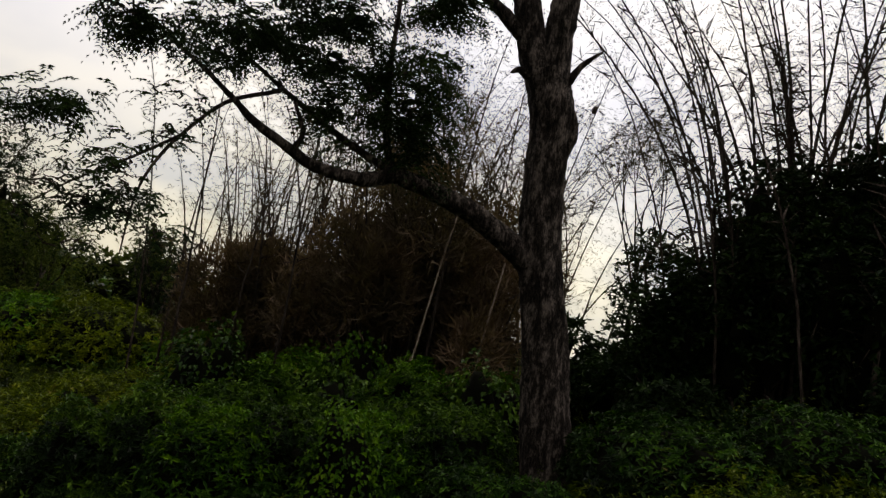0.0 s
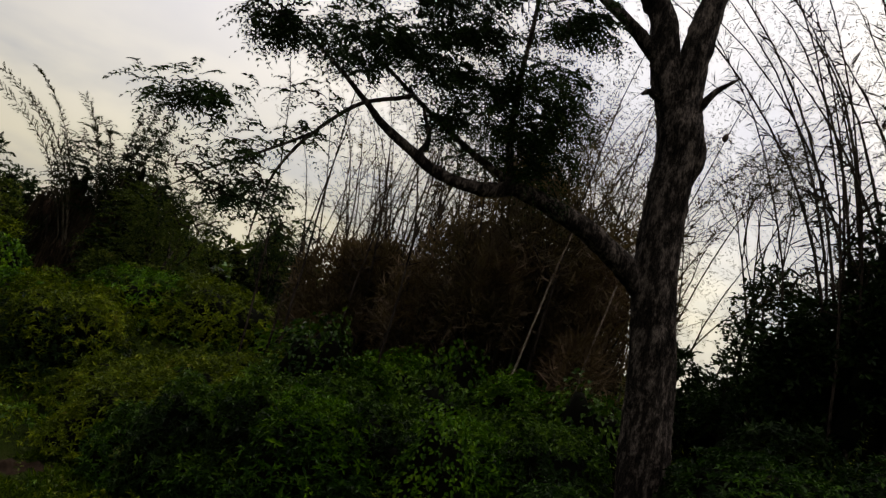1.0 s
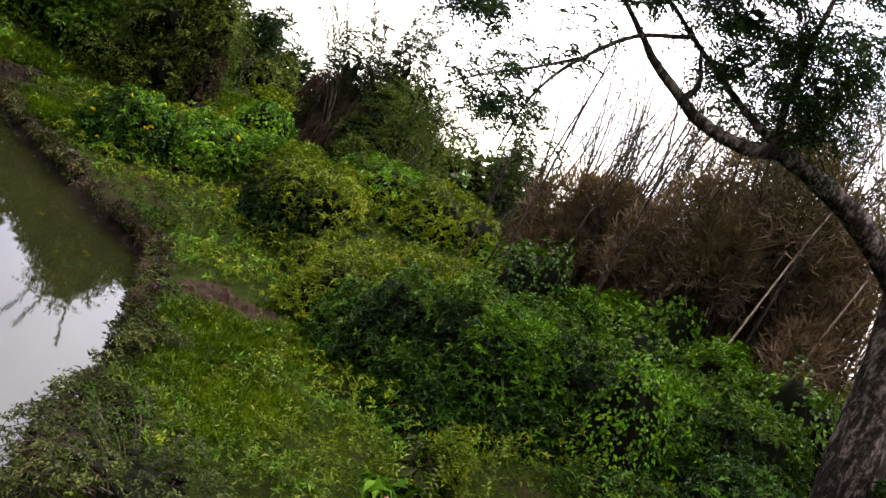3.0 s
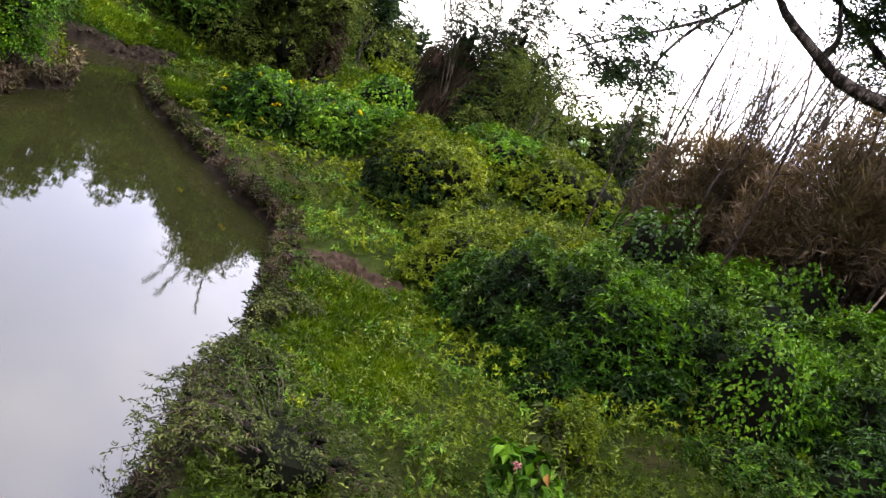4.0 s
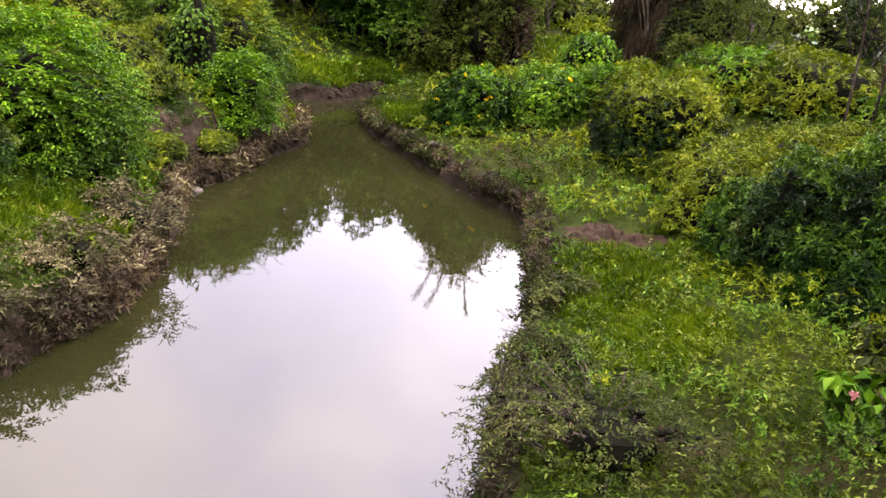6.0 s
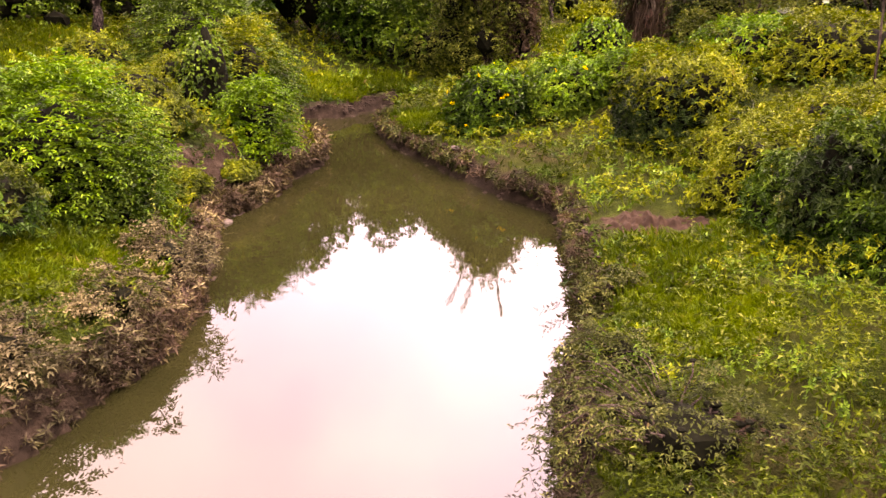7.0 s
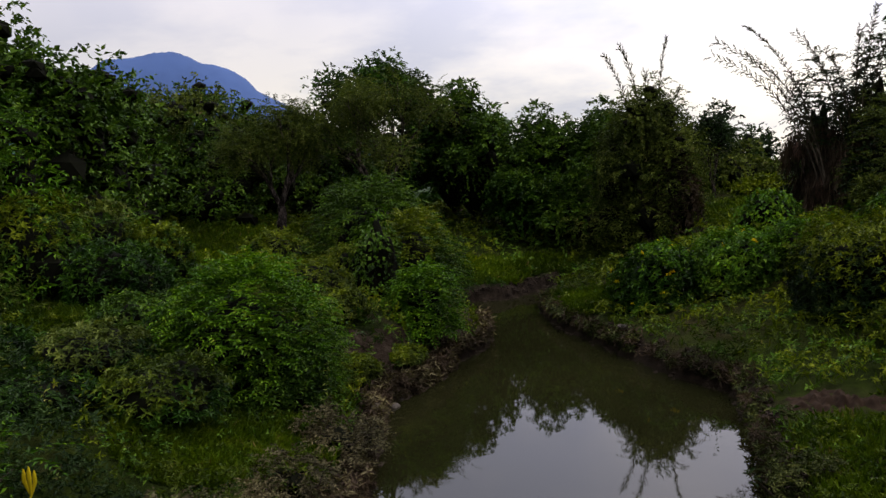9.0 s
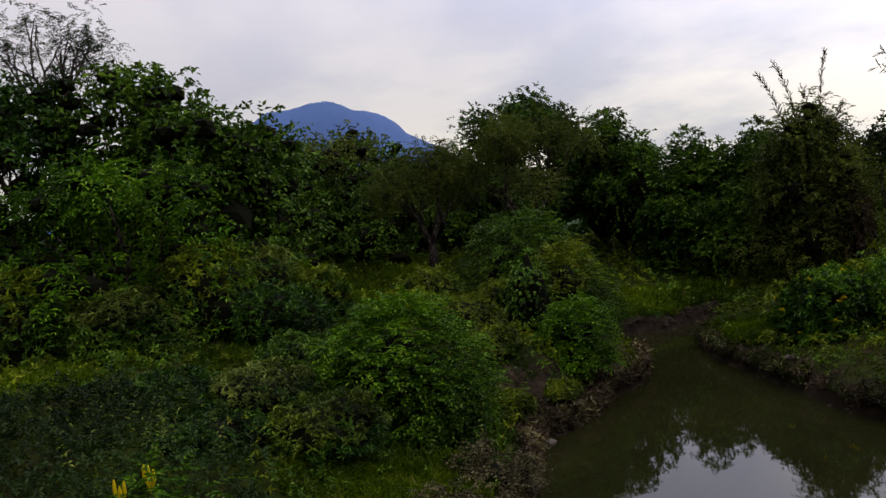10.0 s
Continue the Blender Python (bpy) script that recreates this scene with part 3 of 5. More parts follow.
def mound(name, label, category, x, y, rx, h, n, leaf, material, ry=None, seed=0, group="", kind="whorl", top=None, square=2.5, lobes=16, vines=0, flowers=0, lift=0.0, tip=0.30, cap=0.48):
    """A closed mound of leaves: lobed, with a shade-dark filler core, leafed all over its outside."""
    rng = np.random.RandomState(seed + 1017)
    ry = ry or rx
    root = thing(name, label, category, group, (x, y, ground_at(x, y) - 0.08 + lift))
    size = np.array([rx, ry, h])
    bumps = [(unit(v), rng.uniform(0.74, 0.92), rng.uniform(0.12, 0.36)) for v in ball(rng, lobes, -0.05)]

    def skin(d):
        e = (np.abs(d) ** square).sum(1) ** (-1 / square)
        return d * (e * bulge(d, bumps))[:, None] * size
    for k in range(4):
        p = wander(rng, rng.normal(0, 0.08, 3) * [1, 1, 0], skin(ball(rng, 1, 0.3))[0] * 0.8, 5, 0.05)
        add_part("stem", tube(p, np.linspace(0.02, 0.007, 6), 5), TWIG, root)
    # near-black core, put in as the shade behind the leaves
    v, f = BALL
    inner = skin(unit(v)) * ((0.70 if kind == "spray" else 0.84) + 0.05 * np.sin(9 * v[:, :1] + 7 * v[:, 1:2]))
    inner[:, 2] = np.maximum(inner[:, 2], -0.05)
    add_part("filler_core", (inner, f), CORE_SHADE, root, "", "stuff", True)
    d = ball(rng, n, -0.08)
    at = skin(d) * rng.uniform(0.86, 1.06, n)[:, None]
    at[:, 2] = np.maximum(at[:, 2], 0.04)
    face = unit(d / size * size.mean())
    # leaves facing up or bulging out get a lighter colour, as if lit
    lit_top = (0.75 * face[:, 2] + 1.3 * (bulge(d, bumps) - 0.9) + rng.normal(0, 0.16, n) > (0.36 if kind == "spray" else cap)) if top else np.zeros(n, bool)
    for part_name, sel, mat in (("foliage", ~lit_top, material), ("lit_foliage", lit_top, top)):
        if not sel.any():
            continue
        p, q, m = at[sel], face[sel], int(sel.sum())
        size_ = leaf * rng.uniform(0.7, 1.25, m)
        if kind == "spray":
            way = q * [1, 1, 0.35] * 0.8 + rng.normal(0, 0.38, (m, 3)) * [1, 1, 0.4] + [0, 0, 0.25]
            geo = fronds(rng, p, way, leaf * 4.2 * rng.uniform(0.7, 1.25, m), 5, leaf * 1.25, 0.42, 0.42, 1.0, 0.14)
        elif kind == "hanging":
            geo = kites(p, q * [0.8, 0.8, 0.3] + rng.normal(0, 0.35, (m, 3)) - [0, 0, 0.55], q + [0, 0, 0.45] + rng.normal(0, 0.25, (m, 3)), size_, size_ * 0.7)
        else:
            geo = whorls(rng, p, q * 0.55 + [0, 0, 0.5] + rng.normal(0, tip, (m, 3)), size_)
        add_part(part_name, geo, mat, root, "", "stuff")
    if vines:
        c = skin(ball(rng, 30, 0.1)) * 0.9
        add_part("vine", hang(rng, c, np.full(30, 0.12), 1, 1, h * 1.6, vines, leaf), material, root, "", "stuff")
    if flowers:
        e = ball(rng, flowers, 0.1)
        spot = skin(e) * 1.04
        for k in range(flowers):
            add_part("flower", fronds(rng, spot[k:k + 1], e[k:k + 1] + [[0, 0, 1.2]], 0.06, 4, 0.085, 0.5, 0.0, 1.3), LEAF_FLAX, root)
    return root


def grow(rng, start, way, length, radius, depth, tips, tubes, spread=0.75, up=0.15, crook=0.07, shrink=0.68):
    """Limbs that fork; gathers the twig ends."""
    steps = 5
    p, d = [np.asarray(start, float)], unit(np.asarray(way, float))
    for _ in range(steps):
        d = unit(d + rng.normal(0, crook, 3) + [0, 0, up * 0.12])
        p.append(p[-1] + d * length / steps)
    r = np.linspace(radius, radius * 0.66, steps + 1)
    tubes.append((np.array(p), r))
    if depth == 0:
        tips.append((p[-1], d))
        tips.append((p[3], d))
        return
    for k in range(rng.randint(2, 4)):
        side = unit(np.cross(d, rng.normal(0, 1, 3)))
        at = p[-1] if k < 2 else p[3]
        grow(rng, at, d + side * spread * rng.uniform(0.6, 1.2) + [0, 0, up], length * shrink * rng.uniform(0.8, 1.15), radius * 0.62, depth - 1, tips, tubes, spread, up, crook, shrink)


def tree(name, label, x, y, tall, wide, n, leaf, kind, material, seed=0, depth=3, trunk=0.16, lean=(0, 0), group="", clump=0.55, bare=0.28, category="tree", vines=0, bark=None, skirt=0.0, core=0.42, point=0.0):
    """A tree: trunk, forking limbs and a crown of leaf clumps round the twig ends."""
    rng = np.random.RandomState(seed + 101)
    root = thing(name, label, category, group, (x, y, ground_at(x, y) - 0.08))
    tips, tubes = [], []
    fork = tall * bare
    p = wander(rng, (0, 0, 0), (lean[0] * 0.5, lean[1] * 0.5, fork), 5, 0.03)
    add_part("trunk", tube(p, np.linspace(trunk * 1.2, trunk * 0.8, 6), 9), bark or BARK, root, "", "", True)
    for k in range(4):
        a = k * 1.57 + rng.uniform(-0.4, 0.4)
        grow(rng, p[-1], (np.cos(a) * wide / tall * 1.5 + lean[0] * 0.2, np.sin(a) * wide / tall * 1.5 + lean[1] * 0.2, 1.0), tall * 0.27, trunk * 0.55, depth, tips, tubes)
    pos = np.array([t for t, _ in tips])
    top = pos[:, 2].max()
    scale = np.array([wide / max(1e-3, np.abs(pos[:, :2] - p[-1][:2]).max()), 0, (tall * 0.96 - fork) / (top - fork)])
    scale[1] = scale[0]
    fix = lambda q: (q - p[-1]) * scale + p[-1]
    for path, r in tubes:
        if r[0] > trunk * 0.10:
            add_part("limb", tube(fix(path), r, 5), bark or BARK, root)
    pos = fix(pos)
    pick = rng.randint(0, len(pos), n)
    d = ball(rng, n, -0.7)
    at = pos[pick] + d * (rng.uniform(0.1, 1.0, n) ** 0.5 * clump)[:, None] * [1, 1, 0.62]
    if skirt:
        # low growth that hides the trunk
        m = int(n * skirt)
        lobes = np.stack([rng.uniform(-0.9, 0.9, 14) * wide, rng.uniform(-0.9, 0.9, 14) * wide, rng.uniform(0.05, 0.55, 14) * tall], 1)
        at[:m] = lobes[rng.randint(0, 14, m)] + d[:m] * (rng.uniform(0.5, 1.0, m) * clump * 1.25)[:, None]
    if point:
        # the crown narrows to a ragged tip
        at[:, :2] *= 1 - point * np.clip(at[:, 2:] / tall, 0, 1)
        pos[:, :2] *= 1 - point * np.clip(pos[:, 2:] / tall, 0, 1)
    at[:, 2] = np.maximum(at[:, 2], 0.05)
    way = d * 0.7 + rng.normal(0, 0.4, (n, 3))
    if kind == "frond":
        geo = fronds(rng, at, way, leaf * 3.6 * rng.uniform(0.7, 1.2, n), 5, leaf, 0.34, 0.5)
    elif kind == "fine":
        geo = fronds(rng, at, way, leaf * 5.0 * rng.uniform(0.7, 1.2, n), 7, leaf, 0.3, 0.35)
    elif kind == "tuft":
        geo = fronds(rng, at, way, leaf * 1.6 * rng.uniform(0.7, 1.2, n), 2, leaf, 0.55, 0.3, 0.8, 0.45)
    else:
        length = leaf * rng.uniform(0.6, 1.3, n)
        geo = kites(at, way, d + rng.normal(0, 0.5, (n, 3)), length, length * 0.5)
    add_part("crown", geo, material, root, "", "stuff")
    # near-black filler cores stand for the shade within the crown
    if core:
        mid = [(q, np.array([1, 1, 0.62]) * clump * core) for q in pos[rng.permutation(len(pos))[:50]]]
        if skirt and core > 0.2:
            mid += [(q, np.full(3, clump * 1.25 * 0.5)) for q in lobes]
        add_part("filler_core", cores(rng, *zip(*mid)), CORE_SHADE, root, "", "stuff")
    if vines:
        c = pos[rng.randint(0, len(pos), 40)]
        add_part("vine", hang(rng, c, np.full(40, clump), 1, 1, tall, vines, leaf * 1.2), material, root, "", "stuff")
    return root


def bamboo(name, label, x, y, culms, tall, spread, arch, seed=0, twig=0.35, leaf=0.10, density=1.0, material=None, radius=0.022, group="", way=None, bare=0.35, lift=0.0, culm_material=None):
    """A clump of bamboo: arching culms with nodes, each with its feathered side twigs."""
    rng = np.random.RandomState(seed + 401)
    root = thing(name, label, "bamboo", group, (x, y, ground_at(x, y) - 0.06 + lift))
    sprays = []
    for k in range(culms):
        a = rng.uniform(0, 2 * np.pi) if way is None else way + rng.normal(0, 0.55)
        out = np.array([np.cos(a), np.sin(a), 0])
        reach, top = arch * rng.uniform(0.45, 1.3), tall * rng.uniform(0.62, 1.04)
        s = np.linspace(0, 1, 15)[:, None]
        start = np.array([*(rng.normal(0, spread, 2)), 0])
        p = start + out * reach * (0.25 * s + 0.75 * s ** 2.6) + np.array([0, 0, 1.0]) * top * (s - 0.10 * s ** 4)
        p[1:-1] += rng.normal(0, 0.01, (13, 3))
        r = radius * rng.uniform(0.7, 1.2) * (1 - 0.86 * s[:, 0] ** 1.2)
        add_part("culm", tube(p, r, 5), culm_material or CULM, root)
        m = int(40 * density * rng.uniform(0.7, 1.3))
        q = rng.uniform(bare, 1.0, m)
        i = np.clip((q * 14).astype(int), 0, 13)
        f = (q * 14 - i)[:, None]
        at = p[i] * (1 - f) + p[i + 1] * f
        run = unit(p[i + 1] - p[i])
        side = unit(np.cross(run, out + [0.01, 0.02, 0.03])) * rng.choice([-1, 1], m)[:, None] + rng.normal(0, 0.6, (m, 3))
        sprays.append((at, run * 0.3 + side * 0.8, twig * (1.12 - 0.75 * q) * rng.uniform(0.6, 1.2, m)))
    at, way_, long = (np.concatenate(v) for v in zip(*sprays))
    tw = [kites(at, way_, rng.normal(0, 1, way_.shape), long, 0.004)]
    loose = at + rng.normal(0, 0.8 * twig, at.shape)
    geo = fronds(rng, loose, way_ * [1, 1, 0.4] + rng.normal(0, 0.3, at.shape), long, 3, leaf, 0.36, 0.35, 0.8, 0.6)
    add_part("twig_spray", joined(tw), culm_material or CULM, root, "", "stuff")
    add_part("foliage", geo, material or LEAF_BAMBOO, root, "", "stuff")
    return root


def feather(name, label, base, tips, seed, radius=0.03, width=0.5, group="feathery bamboo culms", bulge=0.25):
    """A few bamboo culms that arch to given tips, each with its two rows of side twigs."""
    rng = np.random.RandomState(seed)
    x, y = base
    z = ground_at(x, y) - 0.06
    root = thing(name, label, "bamboo", group, (x, y, z))
    for tip in tips:
        e = np.array(tip) - [x, y, z]
        s = np.linspace(0, 1, 17)[:, None]
        flat, up = e * [1, 1, 0], e * [0, 0, 1.0]
        p = rng.normal(0, 0.12, 3) * [1, 1, 0] + flat * (0.35 * s + 0.65 * s ** 2.4) + up * (s * (1 + bulge) - bulge * s ** 3)
        p = p + (e - p[-1]) * s
        culm = add_part("culm", tube(p, radius * (1 - 0.88 * s[:, 0]), 5), CULM, root)
        m = 46
        q = np.linspace(0.36, 0.995, m)
        i = np.clip((q * 16).astype(int), 0, 15)
        f = (q * 16 - i)[:, None]
        at = p[i] * (1 - f) + p[i + 1] * f
        run = unit(p[i + 1] - p[i])
        side = unit(np.cross(run, np.array([0.55, 0.83, 0.1]))) * np.where(np.arange(m) % 2, 1, -1)[:, None]
        side = side + rng.normal(0, 0.18, (m, 3))
        long = width * (1.0 - 0.5 * q) * rng.uniform(0.7, 1.15, m)
        way = unit(run * 0.8 + side * 0.75)
        parts = [kites(at, way, rng.normal(0, 1, (m, 3)), long, 0.030, 0.1, 0.3)]
        for f in (0.25, 0.4, 0.55, 0.7, 0.85, 0.98):
            parts.append(kites(at + way * (long * f)[:, None], way + rng.normal(0, 0.45, (m, 3)), rng.normal(0, 1, (m, 3)), 0.10, 0.03))
        add_part("twig_spray", joined(parts), LEAF_BAMBOO, culm, "", "stuff")
    return root


# ---- ground, water, distance ----
def build_ground():
    def axis(lo, hi, step, far):
        core = np.arange(lo, hi, step)
        grow_ = np.cumsum(step * 1.16 ** np.arange(1, 60))
        grow_ = grow_[grow_ < far]
        return np.concatenate([(lo - grow_)[::-1], core, core[-1] + grow_])
    xs, ys = axis(-23, 1, 0.185, 2600), axis(0, 18, 0.185, 2600)
    gx, gy = np.meshgrid(xs, ys, indexing="ij")
    z = height(gx, gy)
    far = np.clip((np.hypot(gx + 8, gy - 8) - 60) / 60, 0, 1)
    z = z * (1 - far) + far * 1.2
    verts = np.stack([gx, gy, z], -1).reshape(-1, 3)
    n = len(ys)
    i, j = np.meshgrid(np.arange(len(xs) - 1), np.arange(n - 1), indexing="ij")
    q = np.stack([i * n + j, (i + 1) * n + j, (i + 1) * n + j + 1, i * n + j + 1], -1).reshape(-1, 4)
    return add_part("ground", (verts, q), GROUND, None, "", "structure", True)


tagged(build_ground(), "grassy creek banks of damp brown soil with muddy edges", "ground")

wx, wy = np.meshgrid(np.linspace(-60, 2, 32), np.linspace(-18, 28, 24), indexing="ij")
wi, wj = np.meshgrid(np.arange(31), np.arange(23), indexing="ij")
water = add_part("water", (np.stack([wx, wy, wx * 0], -1).reshape(-1, 3), np.stack([wi * 24 + wj, (wi + 1) * 24 + wj, (wi + 1) * 24 + wj + 1, wi * 24 + wj + 1], -1).reshape(-1, 4)), WATER, None, "", "structure", True)
tagged(water, "still muddy green creek water mirroring the sky", "water")


def build_hill():
    """A blue mountain far off, with a rounded peak and a shoulder."""
    a, b = np.meshgrid(np.linspace(-1, 1, 260), np.linspace(-1, 1, 41), indexing="ij")
    ridge = np.interp(a, [-1, -0.5, -0.25, -0.139, -0.1, -0.073, -0.04, -0.002, 0.02, 0.039, 0.06, 0.097, 0.136, 0.161, 0.185, 0.224, 0.247, 0.4, 0.6, 1], [40, 180, 350, 465, 466, 470, 482, 487, 480, 466, 449, 439, 415, 388, 346, 317, 297, 170, 90, 20])
    z = ridge * np.exp(-(b / 0.5) ** 2) * (1 + 0.05 * np.abs(b) * wave(a * 10, b * 10, 1.2, 22) + 0.004 * wave(a * 10, b * 10, 0.25, 23)) - 12
    d = unit(np.array([-0.942, 0.299, 0]))
    s = np.array([d[1], -d[0], 0])
    p = d * 3000 + s * (a[..., None] * 1500) + d * (b[..., None] * 700) + np.array([0, 0, 1.0]) * z[..., None]
    i, j = np.meshgrid(np.arange(259), np.arange(40), indexing="ij")
    return p.reshape(-1, 3), np.stack([i * 41 + j, (i + 1) * 41 + j, (i + 1) * 41 + j + 1, i * 41 + j + 1], -1).reshape(-1, 4)


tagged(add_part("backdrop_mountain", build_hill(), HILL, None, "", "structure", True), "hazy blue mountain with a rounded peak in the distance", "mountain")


# ---- the big leaning-branched tree on the near bank ----
def build_main_tree():
    rng = np.random.RandomState(5)
    base = np.array([1.55, 9.78, ground_at(1.55, 9.78) - 0.1])
    root = thing("tree", "tall grey-barked tree with a long low branch over the bank", "tree", "", base)
    def rel(p):
        return smooth_path(np.asarray(p, float) - base, 6)
    def limb(name, pts, r0, r1, sides=8, rough=0.05, label=""):
        p = rel(pts)
        return add_part(name, tube(p, np.linspace(r0, r1, len(p)), sides, rough, rng, 0.05), BARK, root, label, "", True)
    p = rel([(1.55, 9.78, 1.4), (1.38, 9.78, 2.44), (1.2, 9.8, 3.4), (1.08, 9.82, 4.1), (0.86, 9.84, 5.22), (0.78, 9.85, 6.11), (0.76, 9.85, 6.75), (0.6, 9.86, 7.3)])
    p = smooth_path(p, 2)
    r = np.interp(np.linspace(0, 1, len(p)), [0, 0.1, 0.3, 0.55, 0.8, 0.88, 1], [0.44, 0.32, 0.285, 0.255, 0.245, 0.275, 0.25])
    add_part("trunk", tube(p, r, 30, 0.022, rng, 0.07), BARK, root, "", "", True)
    limb("limb", [(0.66, 9.86, 7.0), (0.38, 9.87, 7.6), (0.2, 9.9, 8.2), (-0.1, 9.9, 8.7), (-0.5, 9.8, 10.2), (-0.9, 9.6, 11.6)], 0.22, 0.10)
    limb("branch", [(0.25, 9.86, 7.7), (-0.15, 9.83, 8.03), (-0.58, 9.82, 8.29), (-1.3, 9.7, 8.7), (-2.2, 9.4, 9.2)], 0.10, 0.03)
    limb("limb", [(0.68, 9.87, 6.9), (0.68, 9.88, 7.5), (0.68, 9.88, 8.0), (0.74, 9.9, 8.6), (0.9, 10.0, 9.6), (1.5, 10.3, 11.0), (2.1, 10.6, 12.4)], 0.23, 0.10)
    limb("broken_branch", [(0.85, 9.8, 7.15), (1.0, 9.75, 7.42), (1.22, 9.72, 7.62)], 0.06, 0.015, 6)
    limb("broken_branch", [(0.5, 9.8, 7.15), (0.28, 9.78, 7.25), (0.17, 9.77, 7.2)], 0.075, 0.02, 6)
    limb("knot", [(0.92, 9.8, 6.25), (1.02, 9.76, 6.62), (0.9, 9.78, 7.0)], 0.10, 0.05, 8)
    # the long low branch and its forks
    limb("branch", [(0.75, 9.82, 4.95), (0.44, 9.77, 5.17), (-0.04, 9.68, 5.42), (-0.54, 9.57, 5.58), (-0.95, 9.39, 5.65)], 0.17, 0.10)
    limb("branch", [(-0.95, 9.39, 5.65), (-1.3, 9.2, 5.5), (-1.8, 9.02, 5.52), (-2.11, 8.86, 5.65), (-2.48, 8.66, 5.83), (-2.65, 8.51, 5.96), (-2.97, 8.19, 6.19), (-3.3, 7.86, 6.37)], 0.095, 0.012)
    limb("branch", [(-0.85, 9.42, 5.62), (-1.38, 9.39, 5.84), (-1.97, 9.4, 6.15), (-2.4, 9.3, 6.4), (-2.93, 9.05, 6.7), (-3.4, 8.7, 6.9)], 0.055, 0.012)
    limb("branch", [(-2.07, 8.88, 5.62), (-2.0, 8.95, 5.85), (-2.12, 8.8, 6.15)], 0.045, 0.02)
    limb("branch", [(-2.4, 9.3, 6.4), (-2.42, 8.95, 6.25), (-2.72, 8.38, 5.92), (-2.98, 7.98, 5.42), (-3.11, 7.72, 5.0), (-3.15, 7.6, 4.64), (-3.13, 7.49, 4.15)], 0.032, 0.007)
    limb("branch", [(-2.95, 8.02, 5.46), (-3.3, 7.75, 5.1), (-3.7, 7.5, 4.75), (-4.0, 7.35, 4.45)], 0.02, 0.006)
    limb("branch", [(-1.0, 9.42, 5.66), (-1.17, 9.53, 6.19), (-1.25, 9.52, 6.94), (-1.28, 9.51, 7.76), (-1.35, 9.5, 8.4)], 0.05, 0.022)
    # leafy sprays: broad flat layers of fine compound leaves
    masses = [
        ((-3.92, 7.09, 4.39), 0.42, 0.10, 7), ((-3.85, 7.13, 4.68), 0.42, 0.10, 7), ((-3.61, 7.24, 4.77), 0.42, 0.10, 7), ((-3.39, 7.33, 4.49), 0.42, 0.10, 7), ((-3.54, 7.27, 4.21), 0.42, 0.10, 7), ((-3.09, 7.45, 4.52), 0.42, 0.10, 7), ((-2.88, 7.52, 4.36), 0.42, 0.10, 7), ((-3.41, 7.33, 4.95), 0.42, 0.10, 7),
        ((-0.72, 9.5, 5.9), 0.3, 0.2, 24), ((-1.4, 9.45, 5.98), 0.35, 0.2, 26), ((-0.79, 9.5, 6.45), 0.4, 0.25, 34), ((-1.97, 9.36, 6.1), 0.4, 0.2, 26), ((-0.75, 9.5, 6.9), 0.45, 0.3, 36), ((-1.5, 9.43, 6.3), 0.45, 0.3, 36),
        ((-3.29, 7.97, 6.41), 0.5, 0.14, 80), ((-3.71, 7.57, 6.45), 0.55, 0.14, 80), ((-2.86, 8.65, 6.81), 0.6, 0.2, 120), ((-2.22, 9.04, 6.73), 0.6, 0.25, 140), ((-1.84, 9.32, 7.24), 0.55, 0.25, 130),
        ((-1.48, 9.48, 6.67), 0.5, 0.3, 130), ((-1.06, 9.53, 6.2), 0.35, 0.28, 80), ((-0.75, 9.56, 5.96), 0.28, 0.15, 36), ((-1.93, 9.3, 6.33), 0.35, 0.2, 60), ((-2.84, 8.45, 6.36), 0.35, 0.15, 50),
        ((-3.77, 7.32, 5.44), 0.38, 0.09, 46), ((-4.05, 7.07, 5.27), 0.36, 0.09, 40), ((-3.04, 7.96, 5.78), 0.2, 0.1, 16), ((-3.25, 7.55, 5.05), 0.25, 0.16, 22), ((-3.27, 7.44, 4.65), 0.28, 0.2, 28),
        ((-3.1, 7.5, 4.74), 0.2, 0.2, 16), ((-3.05, 7.74, 5.35), 0.18, 0.12, 12), ((-0.92, 9.65, 7.67), 0.45, 0.3, 70), ((-3.5, 7.25, 4.55), 0.35, 0.16, 28), ((-2.59, 8.94, 7.5), 0.9, 0.25, 160),
        ((-1.61, 9.21, 7.15), 0.5, 0.25, 90), ((-1.09, 9.38, 6.8), 0.4, 0.3, 80), ((-0.7, 9.41, 6.41), 0.3, 0.3, 50), ((-0.87, 9.6, 7.78), 0.4, 0.25, 70), ((-0.53, 9.62, 7.78), 0.35, 0.15, 40), ((-2.59, 8.49, 6.71), 0.4, 0.15, 60),
        ((-0.82, 9.51, 7.1), 0.35, 0.3, 60), ((-1.01, 9.29, 6.09), 0.25, 0.22, 36), ((-3.55, 8.18, 7.2), 0.8, 0.2, 110), ((-1.41, 9.49, 8.0), 0.8, 0.3, 110), ((-0.9, 9.6, 9.8), 1.5, 0.7, 110), ((-2.0, 9.2, 11.2), 1.8, 0.8, 120), ((1.9, 10.5, 11.6), 1.9, 0.9, 120), ((0.8, 10.2, 12.6), 1.6, 0.8, 100),
    ]
    twigs, parts = [], []
    for (x, y, z), wide, thick, n in masses:
        n, wide, thick = int(n * 1.35), wide * 1.15, thick * 0.95
        c = np.array([x, y, z]) - base
        k = max(4, n // 14)
        a = rng.uniform(0, 2 * np.pi, k)
        ends = c + np.stack([np.cos(a) * wide, np.sin(a) * wide, rng.normal(0, thick, k)], 1) * np.sqrt(rng.rand(k))[:, None]
